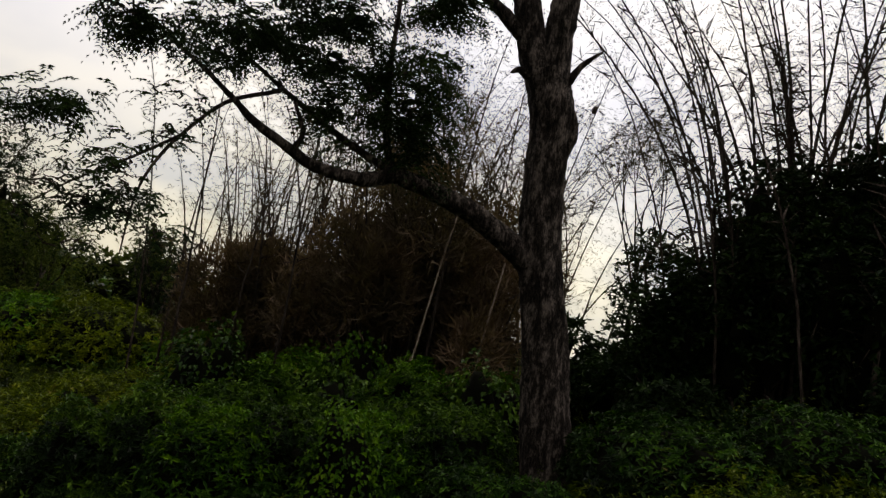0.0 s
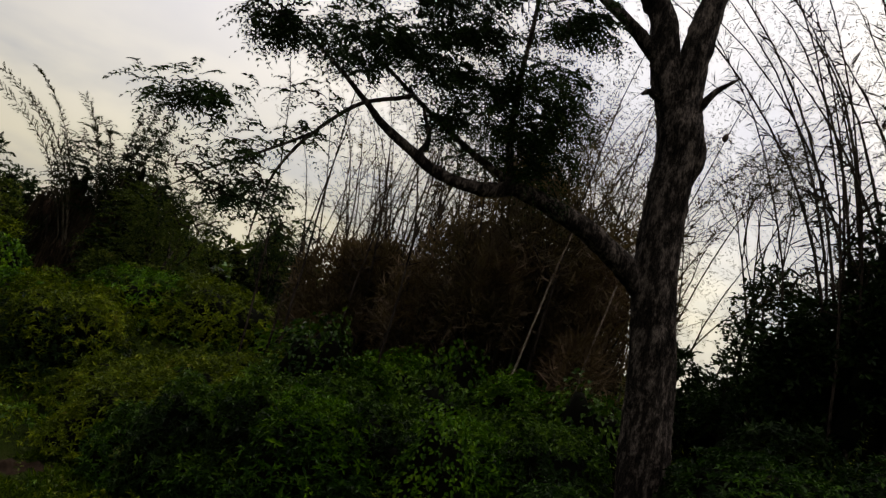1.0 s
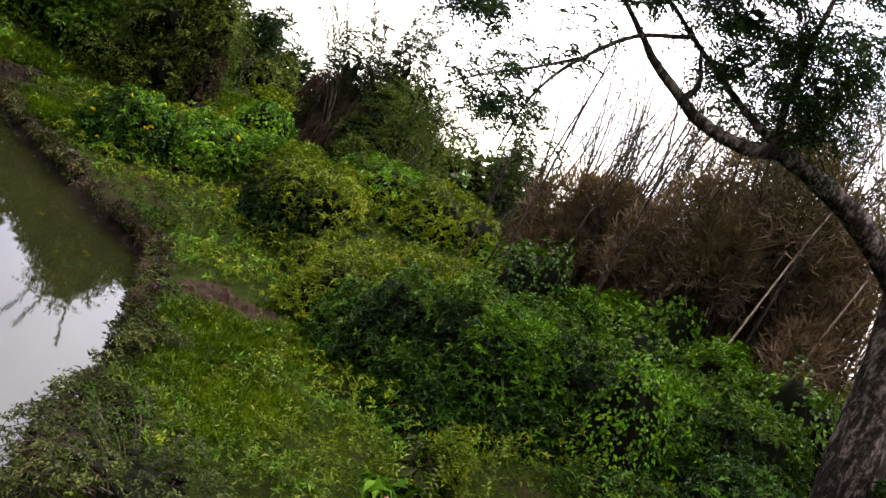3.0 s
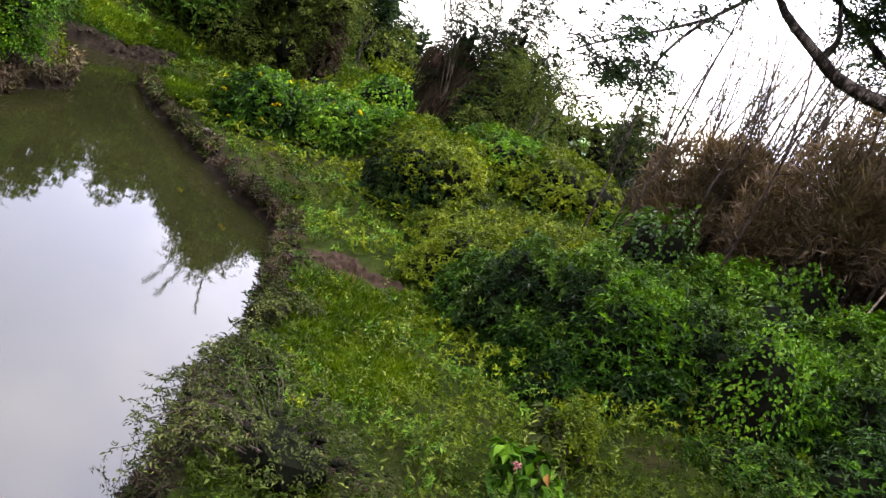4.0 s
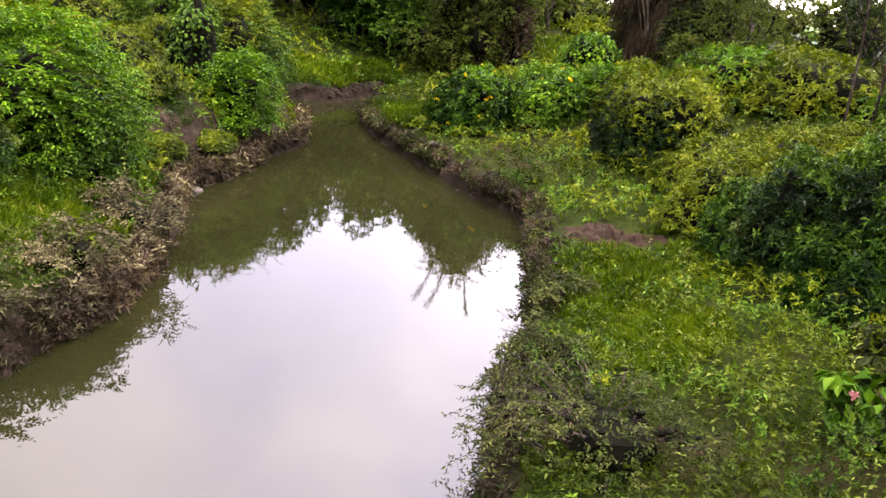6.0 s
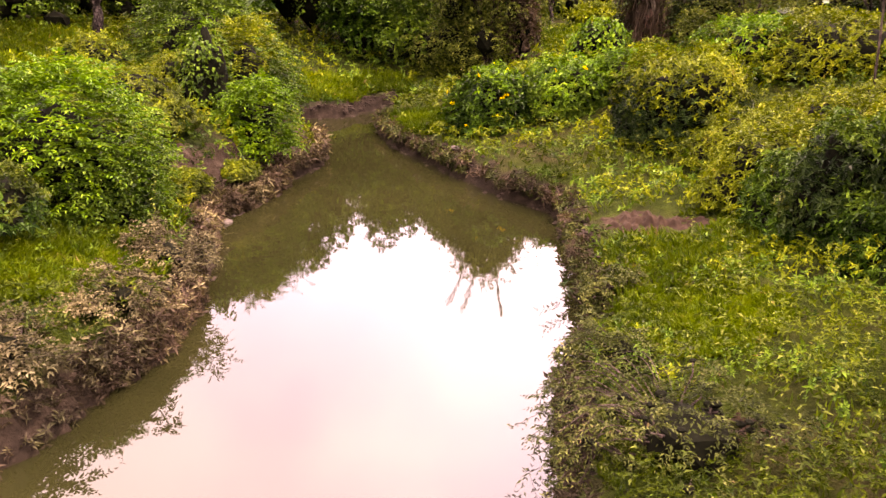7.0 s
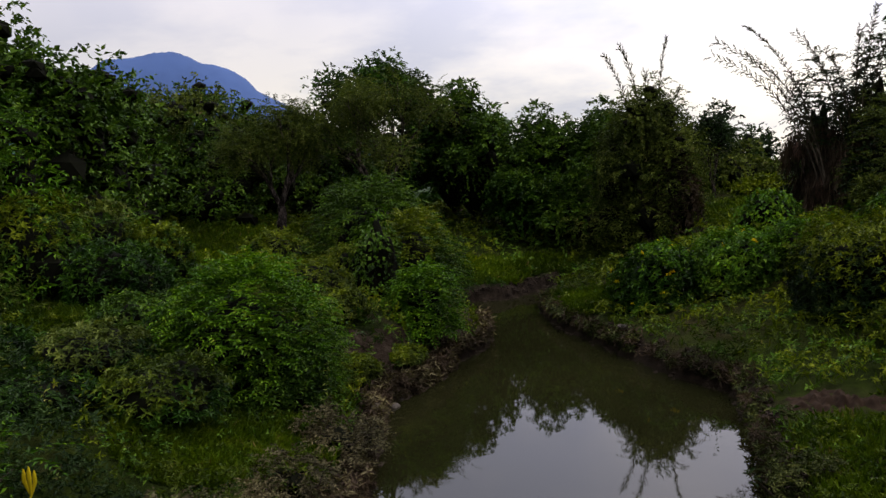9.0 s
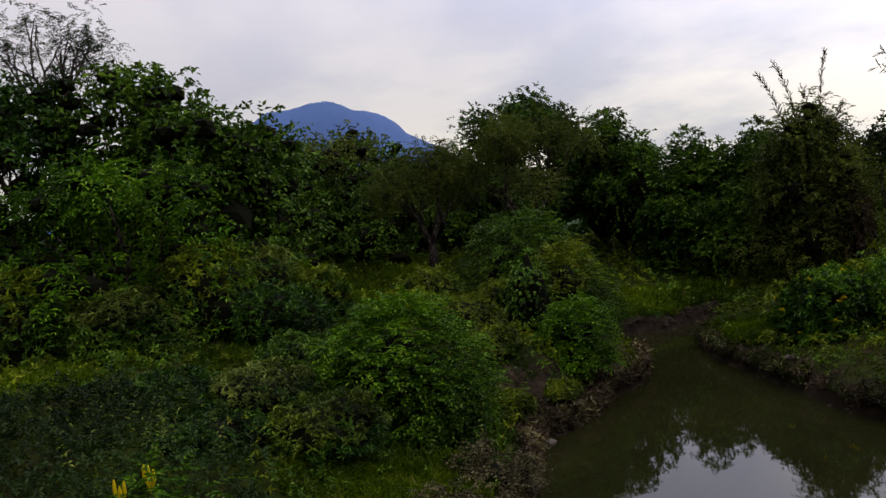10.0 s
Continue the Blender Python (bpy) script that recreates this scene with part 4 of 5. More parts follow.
        for e in ends:
            inner = c + (e - c) * 0.1 + rng.normal(0, 0.05, 3)
            twigs.append(tube(wander(rng, inner, e, 5, 0.03), np.linspace(0.010, 0.003, 6), 4))
        pick = rng.randint(0, k, n)
        f = rng.uniform(0.3, 1.08, (n, 1))
        at = c + (ends[pick] - c) * f + rng.normal(0, 0.09, (n, 3)) * [1, 1, 0.8]
        way = (ends[pick] - c) * [1, 1, 0.3] / max(wide, 0.2) + rng.normal(0, 0.55, (n, 3)) * [1, 1, 0.4]
        parts.append(fronds(rng, at, way, rng.uniform(0.2, 0.38, n), 7, 0.075, 0.40, 0.5, 0.9, 0.2))
    add_part("twig_spray", joined(twigs), TWIG, root, "", "stuff")
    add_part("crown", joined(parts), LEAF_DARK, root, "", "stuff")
    return root


build_main_tree()

# ---- near bank: shrubs and vine mounds, from the water towards the field ----
NEAR, FAR_BANK, BACK = "shrubs on the near bank", "shrubs on the opposite bank", "trees beyond the creek"
shrub("bank_shrub", "grey-green leafy shrub hanging over the water's edge", "shrub", -3.2, 4.7, 0.98, 0.78, 330, 0.040, "frond", LEAF_GREY, 0.9, 18, 1, NEAR, 18, core=0.2, bare=30)
shrub("bank_shrub", "grey-green leafy shrub hanging over the water's edge", "shrub", -4.4, 5.7, 0.5, 0.5, 160, 0.046, "frond", LEAF_GREY, 0.5, 11, 2, NEAR, 11, core=0.15, bare=12)
shrub("bank_shrub", "thin twiggy shrub with dark leaves above the mud", "shrub", -5.75, 7.6, 0.4, 0.35, 130, 0.045, "frond", LEAF_GREY, 0.6, 8, 3, NEAR, 8, core=0)
DARK_MOUND = "dense dark green mound of creepers and weeds"
# dark leaves below, mostly lighter above: light and shade put into leaf colour
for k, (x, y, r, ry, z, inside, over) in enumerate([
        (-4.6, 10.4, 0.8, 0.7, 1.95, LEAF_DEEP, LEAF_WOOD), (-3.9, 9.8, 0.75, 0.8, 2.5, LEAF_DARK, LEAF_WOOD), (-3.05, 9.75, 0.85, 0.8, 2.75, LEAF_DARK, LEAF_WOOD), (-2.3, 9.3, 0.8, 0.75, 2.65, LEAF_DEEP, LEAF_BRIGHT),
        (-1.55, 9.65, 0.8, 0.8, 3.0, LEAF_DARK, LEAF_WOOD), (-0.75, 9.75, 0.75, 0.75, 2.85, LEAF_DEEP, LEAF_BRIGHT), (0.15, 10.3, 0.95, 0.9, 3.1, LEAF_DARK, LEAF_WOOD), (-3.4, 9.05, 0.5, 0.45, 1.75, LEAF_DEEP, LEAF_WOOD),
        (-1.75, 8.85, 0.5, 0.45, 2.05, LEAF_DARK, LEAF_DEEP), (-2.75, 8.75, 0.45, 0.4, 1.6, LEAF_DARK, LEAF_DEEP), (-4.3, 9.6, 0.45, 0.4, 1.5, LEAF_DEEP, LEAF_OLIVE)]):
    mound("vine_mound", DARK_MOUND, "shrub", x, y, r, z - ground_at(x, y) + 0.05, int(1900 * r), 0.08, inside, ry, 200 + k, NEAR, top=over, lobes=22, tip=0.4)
mound("vine_mound", "bright green creeper spilling down the front of a mound", "shrub", -0.95, 9.15, 0.5, 1.5, 2400, 0.062, LEAF_BRIGHT, 0.5, 210, NEAR, "hanging")
mound("vine_mound", "low leafy mound at the edge of the thicket", "shrub", -0.3, 8.5, 0.8, 0.5, 800, 0.075, LEAF_DEEP, 0.6, 212, NEAR, top=LEAF_WOOD)
# dark leaf colours here stand for the shade under tree and thicket
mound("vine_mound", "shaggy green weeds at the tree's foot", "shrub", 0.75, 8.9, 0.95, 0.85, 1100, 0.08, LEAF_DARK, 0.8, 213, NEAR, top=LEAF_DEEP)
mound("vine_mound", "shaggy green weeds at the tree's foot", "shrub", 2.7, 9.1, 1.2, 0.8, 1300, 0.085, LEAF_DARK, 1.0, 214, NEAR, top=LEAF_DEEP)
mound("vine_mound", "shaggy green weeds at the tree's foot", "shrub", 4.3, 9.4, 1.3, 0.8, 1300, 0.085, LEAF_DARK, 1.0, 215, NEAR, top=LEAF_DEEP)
mound("vine_mound", "dark creeper-covered stump beside brown bamboo", "shrub", -3.55, 12.8, 0.72, 1.85, 1500, 0.10, LEAF_DEEP, 0.7, 216, NEAR, "hanging", LEAF_WOOD)
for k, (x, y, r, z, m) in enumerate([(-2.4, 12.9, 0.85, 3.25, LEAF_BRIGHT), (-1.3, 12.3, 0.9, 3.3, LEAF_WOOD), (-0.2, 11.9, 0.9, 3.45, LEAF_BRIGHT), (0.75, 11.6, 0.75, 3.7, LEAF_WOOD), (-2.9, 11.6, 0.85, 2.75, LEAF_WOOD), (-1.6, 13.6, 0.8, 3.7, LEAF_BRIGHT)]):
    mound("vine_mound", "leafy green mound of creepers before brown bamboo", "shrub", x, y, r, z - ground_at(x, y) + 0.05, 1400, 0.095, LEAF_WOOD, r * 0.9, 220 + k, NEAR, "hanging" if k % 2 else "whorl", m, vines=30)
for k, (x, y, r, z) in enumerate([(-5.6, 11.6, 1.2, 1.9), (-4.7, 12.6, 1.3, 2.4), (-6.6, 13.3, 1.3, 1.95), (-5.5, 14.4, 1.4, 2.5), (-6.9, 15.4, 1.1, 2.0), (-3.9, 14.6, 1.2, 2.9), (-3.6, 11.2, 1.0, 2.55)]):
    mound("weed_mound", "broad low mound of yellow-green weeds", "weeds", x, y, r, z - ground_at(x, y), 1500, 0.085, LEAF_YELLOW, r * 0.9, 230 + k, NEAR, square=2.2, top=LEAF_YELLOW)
# yellow-green cap and dark face paint in the lit top and shaded side
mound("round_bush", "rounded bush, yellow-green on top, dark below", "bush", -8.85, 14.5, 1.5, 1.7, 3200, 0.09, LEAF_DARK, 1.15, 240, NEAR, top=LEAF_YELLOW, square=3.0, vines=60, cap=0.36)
mound("flower_bush", "broad-leaved bush dotted with yellow blossoms", "bush", -13.6, 14.3, 0.95, 1.5, 1500, 0.12, LEAF_DEEP, 0.9, 241, NEAR, top=LEAF_BRIGHT, flowers=15)
mound("flower_bush", "broad-leaved creeper mass dotted with yellow blossoms", "bush", -12.4, 15.6, 1.15, 1.15, 1500, 0.12, LEAF_WOOD, 1.0, 242, NEAR, top=LEAF_BRIGHT, flowers=8)
mound("flower_bush", "broad-leaved creeper mass dotted with yellow blossoms", "bush", -11.3, 16.6, 1.1, 1.0, 1300, 0.12, LEAF_WOOD, 1.0, 243, NEAR, top=LEAF_BRIGHT, flowers=4)
mound("round_bush", "round bright green bush on the far slope", "bush", -14.8, 20.5, 0.95, 1.3, 1300, 0.14, LEAF_BRIGHT, 0.9, 244, NEAR, "hanging", LEAF_BRIGHT, vines=30)
shrub("weed_clump", "bushy clump of broad bright green weeds", "weeds", -1.75, 6.1, 0.55, 0.6, 420, 0.10, "vine", LEAF_BRIGHT, 0.5, 7, 16, NEAR, 6, core=0)
shrub("weed_clump", "pale grey-green leafy weed clump", "weeds", -2.15, 7.15, 0.35, 0.55, 160, 0.10, "vine", LEAF_GREY, 0.35, 6, 17, NEAR, 6, core=0)
shrub("spike_weed", "tall pointed weed with yellow-green leaves", "weeds", -1.95, 7.2, 0.2, 1.0, 150, 0.045, "frond", LEAF_YELLOW, 0.22, 6, 18, NEAR, 4, core=0)
mound("weed_mound", "tangled green slope of weeds", "weeds", -7.3, 18.5, 1.9, 1.3, 1500, 0.11, LEAF_YELLOW, 1.6, 245, NEAR, top=LEAF_YELLOW, square=2.2)
mound("weed_mound", "tangled green slope of weeds", "weeds", -9.4, 18.6, 1.6, 1.2, 1300, 0.11, LEAF_YELLOW, 1.4, 247, NEAR, top=LEAF_BRIGHT, square=2.2)
mound("vine_mound", "bright green creepers on the slope", "shrub", -5.0, 17.2, 1.0, 1.5, 1300, 0.12, LEAF_BRIGHT, 1.2, 246, NEAR, "hanging", LEAF_BRIGHT, vines=30)
shrub("vine_mound", "dry reddish leafy shrub on the slope", "shrub", -12.0, 20.9, 0.7, 1.6, 600, 0.10, "tuft", LEAF_OLIVE, 0.7, 9, 24, NEAR, 6)

# ---- behind the tree: dry bamboo, thickets, bare trees ----
shrub("dry_bamboo", "great haystack mound of dead brown bamboo", "bamboo", -0.6, 15.5, 2.4, 5.3, 40000, 0.27, "hay", LEAF_DRY, 2.0, 34, 31, "", 14, 0, core=0)
shrub("dry_bamboo", "lower mound of dead brown bamboo twigs", "bamboo", -3.5, 16.5, 1.9, 3.1, 22000, 0.27, "hay", LEAF_DRY, 1.6, 26, 32, "", 10, 0, core=0)
bamboo("dry_bamboo", "thin dead culms fanning out of the brown mound", 0.0, 16.4, 18, 6.2, 0.8, 2.4, 47, 0.55, 0.05, 1.4, LEAF_HAZE, 0.018, "", 0.3, 0.3)
bamboo("dry_bamboo", "upright dead twiggy culms above the brown mound", -3.2, 16.8, 56, 7.2, 1.3, 1.2, 48, 0.4, 0.05, 1.4, LEAF_HAZE, 0.030, "", None, 0.35, culm_material=TWIG)
bamboo("dry_bamboo", "upright dead twiggy culms above the brown mound", -0.2, 16.9, 48, 8.6, 1.1, 1.9, 49, 0.45, 0.05, 1.4, LEAF_HAZE, 0.030, "", None, 0.4, culm_material=TWIG)
bamboo("bamboo", "thin open bamboo with sparse leaves", -4.4, 18.6, 42, 6.8, 0.9, 1.3, 33, 0.42, 0.05, 1.4, LEAF_HAZE, 0.030, culm_material=TWIG)
bamboo("bamboo", "tall thin bamboo with feathery tops", -0.6, 18.0, 40, 9.0, 0.9, 2.6, 34, 0.5, 0.055, 1.8, LEAF_HAZE, 0.024)
bamboo("bamboo", "tall thin bamboo with feathery tops", 1.8, 19.5, 15, 10.0, 1.0, 3.8, 35, 0.6, 0.05, 3.6, LEAF_HAZE, 0.024)
bamboo("bamboo", "dense dark bamboo thicket with crossing bare culms", 4.8, 12.6, 18, 11.0, 0.8, 4.6, 36, 0.6, 0.045, 2.8, LEAF_BAMBOO, 0.030, "", 2.9, 0.2, culm_material=TWIG)
bamboo("bamboo", "stout dark bamboo culms fanning out of the thicket", 5.3, 13.3, 13, 10.5, 0.45, 2.8, 39, 0.6, 0.05, 2.4, LEAF_BAMBOO, 0.046, "", 2.9, 0.25, culm_material=TWIG)
bamboo("bamboo", "dense dark bamboo thicket with crossing bare culms", 6.4, 13.0, 26, 11.0, 0.9, 2.2, 37, 0.6, 0.05, 3.2, LEAF_BAMBOO, 0.042, "", None, 0.2, culm_material=TWIG)
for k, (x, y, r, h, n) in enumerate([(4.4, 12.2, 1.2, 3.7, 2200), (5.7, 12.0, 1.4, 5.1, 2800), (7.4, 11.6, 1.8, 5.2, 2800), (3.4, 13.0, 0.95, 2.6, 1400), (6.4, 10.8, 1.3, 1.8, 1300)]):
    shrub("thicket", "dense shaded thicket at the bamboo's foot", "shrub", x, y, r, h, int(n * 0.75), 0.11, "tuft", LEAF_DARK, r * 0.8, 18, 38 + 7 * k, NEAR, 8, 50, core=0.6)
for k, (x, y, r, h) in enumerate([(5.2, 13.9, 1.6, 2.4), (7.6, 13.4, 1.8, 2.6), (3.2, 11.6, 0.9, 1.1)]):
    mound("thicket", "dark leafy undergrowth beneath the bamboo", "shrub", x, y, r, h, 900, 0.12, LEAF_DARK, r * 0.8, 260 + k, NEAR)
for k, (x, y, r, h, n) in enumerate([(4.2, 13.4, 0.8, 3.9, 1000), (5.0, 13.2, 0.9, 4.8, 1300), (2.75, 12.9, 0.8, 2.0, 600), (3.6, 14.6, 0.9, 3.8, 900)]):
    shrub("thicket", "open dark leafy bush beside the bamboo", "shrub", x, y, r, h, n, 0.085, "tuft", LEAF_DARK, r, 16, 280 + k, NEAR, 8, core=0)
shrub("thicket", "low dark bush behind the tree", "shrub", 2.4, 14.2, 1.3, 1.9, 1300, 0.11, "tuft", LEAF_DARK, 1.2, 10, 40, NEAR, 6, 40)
tree("bare_tree", "thin half-bare tree with curled dark limbs", 3.7, 17.6, 7.0, 1.9, 1300, 0.05, "frond", LEAF_BAMBOO, 41, 4, 0.055, (0, 0), "", 0.4, 0.35, core=0)
for k, (x, y, z0, x1, y1, z1) in enumerate([(-0.85, 13.6, 1.7, -0.2, 13.9, 6.0), (0.28, 13.7, 1.7, 0.72, 13.9, 5.3)]):
    stick = thing("pale_pole", "pale bare bamboo pole leaning by the mound", "pole", "leaning poles", (x, y, z0 - 0.3))
    add_part("shaft", tube(wander(np.random.RandomState(k), (0, 0, 0), (x1 - x, y1 - y, z1 - z0 + 0.3), 8, 0.015), np.linspace(0.024, 0.014, 9), 6), STRAW, stick, "", "", True)

# ---- far end: bamboo with hanging skirt, vine tree, wall of bushes ----
shrub("dry_bamboo", "bamboo clump with a hanging skirt of dead leaves", "bamboo", -14.7, 23.7, 1.5, 3.4, 8000, 0.6, "straw", LEAF_SKIRT, 1.0, 14, 50, "", 12, 0)
feather("bamboo", "feathery bamboo culms arching against the sky", (-14.6, 23.3), [(-15.57, 20.83, 7.62), (-16.9, 21.1, 7.45), (-17.6, 21.8, 7.16), (-16.2, 21.6, 7.0)], 51)
feather("bamboo", "feathery bamboo culms arching against the sky", (-14.3, 24.0), [(-15.6, 23.2, 7.62), (-14.8, 23.7, 6.81), (-14.1, 24.1, 7.54), (-13.7, 24.3, 8.1), (-13.0, 24.2, 7.6), (-12.2, 24.3, 7.0)], 52)
for k, (x, y, r, h, m) in enumerate([(-15.5, 24.3, 0.85, 4.9, LEAF_DARK), (-14.0, 24.8, 0.8, 5.4, LEAF_DARK), (-12.9, 23.6, 1.1, 3.4, LEAF_DARK), (-14.7, 25.2, 1.0, 3.8, LEAF_DARK)]):
    mound("draped_tree", "narrow dark bamboo column draped with hanging foliage", "tree", x, y, r, h, 750, 0.13, m, r * 0.9, 270 + k, BACK, "spray", LEAF_OLIVE if k == 2 else LEAF_DARK, 2.0, 34, vines=40)
tree("tree", "grey-green drooping tree on the slope", -11.0, 21.8, 3.6, 1.6, 1300, 0.09, "fine", LEAF_OLIVE, 55, 3, 0.11, (0, 0), BACK, 0.55, 0.15, "tree", 30, skirt=0.4, core=0.1)
tree("tree", "grey-green drooping tree on the slope", -8.4, 24.0, 3.3, 1.5, 1100, 0.09, "fine", LEAF_DARK, 56, 3, 0.11, (0, 0), BACK, 0.6, 0.15, skirt=0.5, core=0.1, point=0.5)
tree("vine_tree", "tree smothered in hanging grey-green vines", -20.7, 22.1, 5.6, 1.7, 3200, 0.15, "frond", LEAF_OLIVE, 57, 3, 0.16, (0, 0), BACK, 0.7, 0.15, "tree", 160, skirt=0.4)
feather("bamboo", "feathery bamboo tips above the vine tree", (-20.6, 22.2), [(-21.5, 21.1, 7.7), (-21.1, 21.5, 7.95), (-20.5, 22.0, 7.0), (-19.95, 22.5, 8.1), (-19.7, 22.8, 6.4)], 58)
shrub("skirt", "brown dead stems hanging under the vine tree", "shrub", -19.3, 22.3, 0.8, 3.4, 700, 0.12, "tuft", LEAF_SKIRT, 0.7, 10, 59, BACK, 6, 60)
tree("tree", "small dark rounded tree in the field", -23.7, 29.7, 3.6, 1.0, 900, 0.16, "tuft", LEAF_DARK, 60, 3, 0.10, (0, 0), BACK, 0.5, 0.15)
for k, (x, y, r, h, m) in enumerate([(-22.6, 23.6, 1.9, 4.2, LEAF_DEEP), (-24.8, 23.2, 2.2, 5.0, LEAF_WOOD), (-26.6, 21.6, 2.1, 5.0, LEAF_WOOD), (-28.6, 20.6, 2.2, 5.4, LEAF_WOOD), (-23.6, 21.6, 1.5, 2.6, LEAF_WOOD), (-25.6, 20.4, 1.5, 2.2, LEAF_DEEP), (-30.5, 20.8, 2.2, 5.2, LEAF_DEEP)]):
    shrub("tall_bush", "dense dark green bush in the hedge across the bend", "bush", x, y, r, h, 1400, 0.185, "tuft", m, r, 16, 70 + k, BACK, 6, 70, 0.14, top=LEAF_WOOD)
for k, (x, y, r, h, m) in enumerate([(-21.0, 29.5, 1.2, 0.9, LEAF_YELLOW), (-19.0, 31.5, 1.3, 1.1, LEAF_YELLOW), (-18.2, 30.0, 1.2, 2.0, LEAF_BRIGHT), (-24.6, 33.0, 2.0, 2.3, LEAF_OLIVE), (-20.0, 38.0, 2.4, 3.6, LEAF_OLIVE), (-27.5, 36, 2.5, 4.5, LEAF_DARK), (9.5, 17.0, 2.6, 3.4, LEAF_DARK), (-10.5, 28.5, 2.5, 3.3, LEAF_OLIVE), (-6.0, 29.0, 2.5, 3.4, LEAF_DARK)]):
    shrub("field_bush", "leafy bush at the edge of the far field", "bush", x, y, r, h, 700, 0.19, "tuft", m, r, 12, 85 + k, BACK, 5)

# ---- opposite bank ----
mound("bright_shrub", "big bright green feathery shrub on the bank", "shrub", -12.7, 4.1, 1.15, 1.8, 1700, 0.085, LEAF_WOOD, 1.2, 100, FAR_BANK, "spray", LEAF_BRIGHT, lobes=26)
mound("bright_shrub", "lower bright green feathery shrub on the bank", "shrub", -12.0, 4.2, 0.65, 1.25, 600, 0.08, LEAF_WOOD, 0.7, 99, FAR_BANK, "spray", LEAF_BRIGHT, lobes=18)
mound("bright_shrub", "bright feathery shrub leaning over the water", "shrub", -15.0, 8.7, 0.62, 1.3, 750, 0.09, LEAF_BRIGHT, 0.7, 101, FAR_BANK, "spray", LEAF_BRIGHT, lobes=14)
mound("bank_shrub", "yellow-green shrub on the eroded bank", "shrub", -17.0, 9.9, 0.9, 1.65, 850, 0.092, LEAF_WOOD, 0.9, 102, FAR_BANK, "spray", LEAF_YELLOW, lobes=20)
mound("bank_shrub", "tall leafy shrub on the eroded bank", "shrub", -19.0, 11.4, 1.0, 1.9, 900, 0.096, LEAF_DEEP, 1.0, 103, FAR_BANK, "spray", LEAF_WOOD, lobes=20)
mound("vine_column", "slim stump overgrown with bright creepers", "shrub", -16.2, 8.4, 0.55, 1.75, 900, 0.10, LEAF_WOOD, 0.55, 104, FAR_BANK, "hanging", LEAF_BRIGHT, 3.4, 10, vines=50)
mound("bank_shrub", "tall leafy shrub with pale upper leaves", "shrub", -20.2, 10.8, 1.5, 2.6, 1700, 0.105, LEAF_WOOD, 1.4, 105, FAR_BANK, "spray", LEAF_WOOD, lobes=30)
mound("meadow_bush", "yellow-green bush in the meadow", "bush", -24.6, 9.8, 1.5, 1.5, 1100, 0.13, LEAF_WOOD, 1.3, 106, FAR_BANK, top=LEAF_YELLOW)
shrub("grey_twigs", "grey twiggy weeds over the muddy edge", "weeds", -10.1, 4.25, 0.7, 0.65, 280, 0.05, "frond", LEAF_TWIG, 0.6, 10, 107, FAR_BANK, 10, core=0.15, bare=7)
shrub("grey_twigs", "grey twiggy weeds over the muddy edge", "weeds", -9.05, 3.05, 0.6, 0.6, 260, 0.05, "frond", LEAF_TWIG, 0.6, 10, 108, FAR_BANK, 10, core=0.15, bare=7)
shrub("grey_twigs", "grey twiggy weeds over the muddy edge", "weeds", -8.4, 1.7, 0.6, 0.55, 280, 0.06, "frond", LEAF_TWIG, 0.6, 10, 109, FAR_BANK, 10, core=0.15, bare=7)
mound("dark_bush", "dark green bush beside the bright shrub", "bush", -14.6, 3.1, 1.1, 1.0, 1500, 0.10, LEAF_DEEP, 1.0, 110, FAR_BANK, top=LEAF_WOOD, vines=30)
mound("dark_bush", "dark green bush beside the bright shrub", "bush", -15.2, 4.4, 0.9, 1.0, 900, 0.10, LEAF_DEEP, 0.9, 117, FAR_BANK, top=LEAF_WOOD)
# leaf colours of these clumps are darkened to paint in a dim slope
mound("weed_clump", "dark leafy weeds on the sloping bank", "weeds", -11.3, 2.4, 1.0, 0.6, 800, 0.085, LEAF_DEEP, 0.9, 113, FAR_BANK, top=LEAF_LOW)
mound("weed_clump", "dark leafy weeds on the sloping bank", "weeds", -11.9, 0.9, 0.9, 0.4, 600, 0.08, LEAF_DARK, 0.9, 114, FAR_BANK, top=LEAF_DEEP)
mound("weed_clump", "dark leafy weeds on the sloping bank", "weeds", -12.7, 1.9, 1.1, 0.85, 1000, 0.085, LEAF_DEEP, 1.0, 115, FAR_BANK, top=LEAF_OLIVE)
for k, (x, y, r, h) in enumerate([(-13.0, 6.0, 0.5, 0.35), (-14.9, 6.8, 0.6, 0.5), (-16.3, 7.0, 0.9, 0.7), (-17.9, 8.8, 0.9, 0.9), (-14.0, 5.3, 0.7, 0.6), (-13.9, 7.6, 0.4, 0.3)]):
    mound("weed_clump", "sprawling olive weeds on the eroded bank", "weeds", x, y, r, h, 650, 0.085, LEAF_OLIVE, r * 0.9, 111 + 20 * k, FAR_BANK, top=LEAF_YELLOW)
for k, (x, y, r, h, m) in enumerate([(-18.9, -1.3, 1.2, 1.7, LEAF_YELLOW), (-18.3, 0.5, 1.2, 1.1, LEAF_OLIVE), (-18.8, 2.2, 1.2, 2.0, LEAF_YELLOW), (-20.1, 3.4, 1.3, 2.1, LEAF_OLIVE), (-19.3, 4.8, 0.8, 1.5, LEAF_YELLOW), (-17.6, 3.5, 1.1, 1.4, LEAF_DEEP), (-14.5, 0.9, 0.8, 0.45, LEAF_DEEP)]):
    mound("weed_thicket", "tall seedy yellow-green weeds in the meadow", "weeds", x, y, r, h, 1300, 0.11, LEAF_WOOD if m != LEAF_DEEP else LEAF_DEEP, r, 120 + k, FAR_BANK, top=m, lobes=24, tip=0.45)
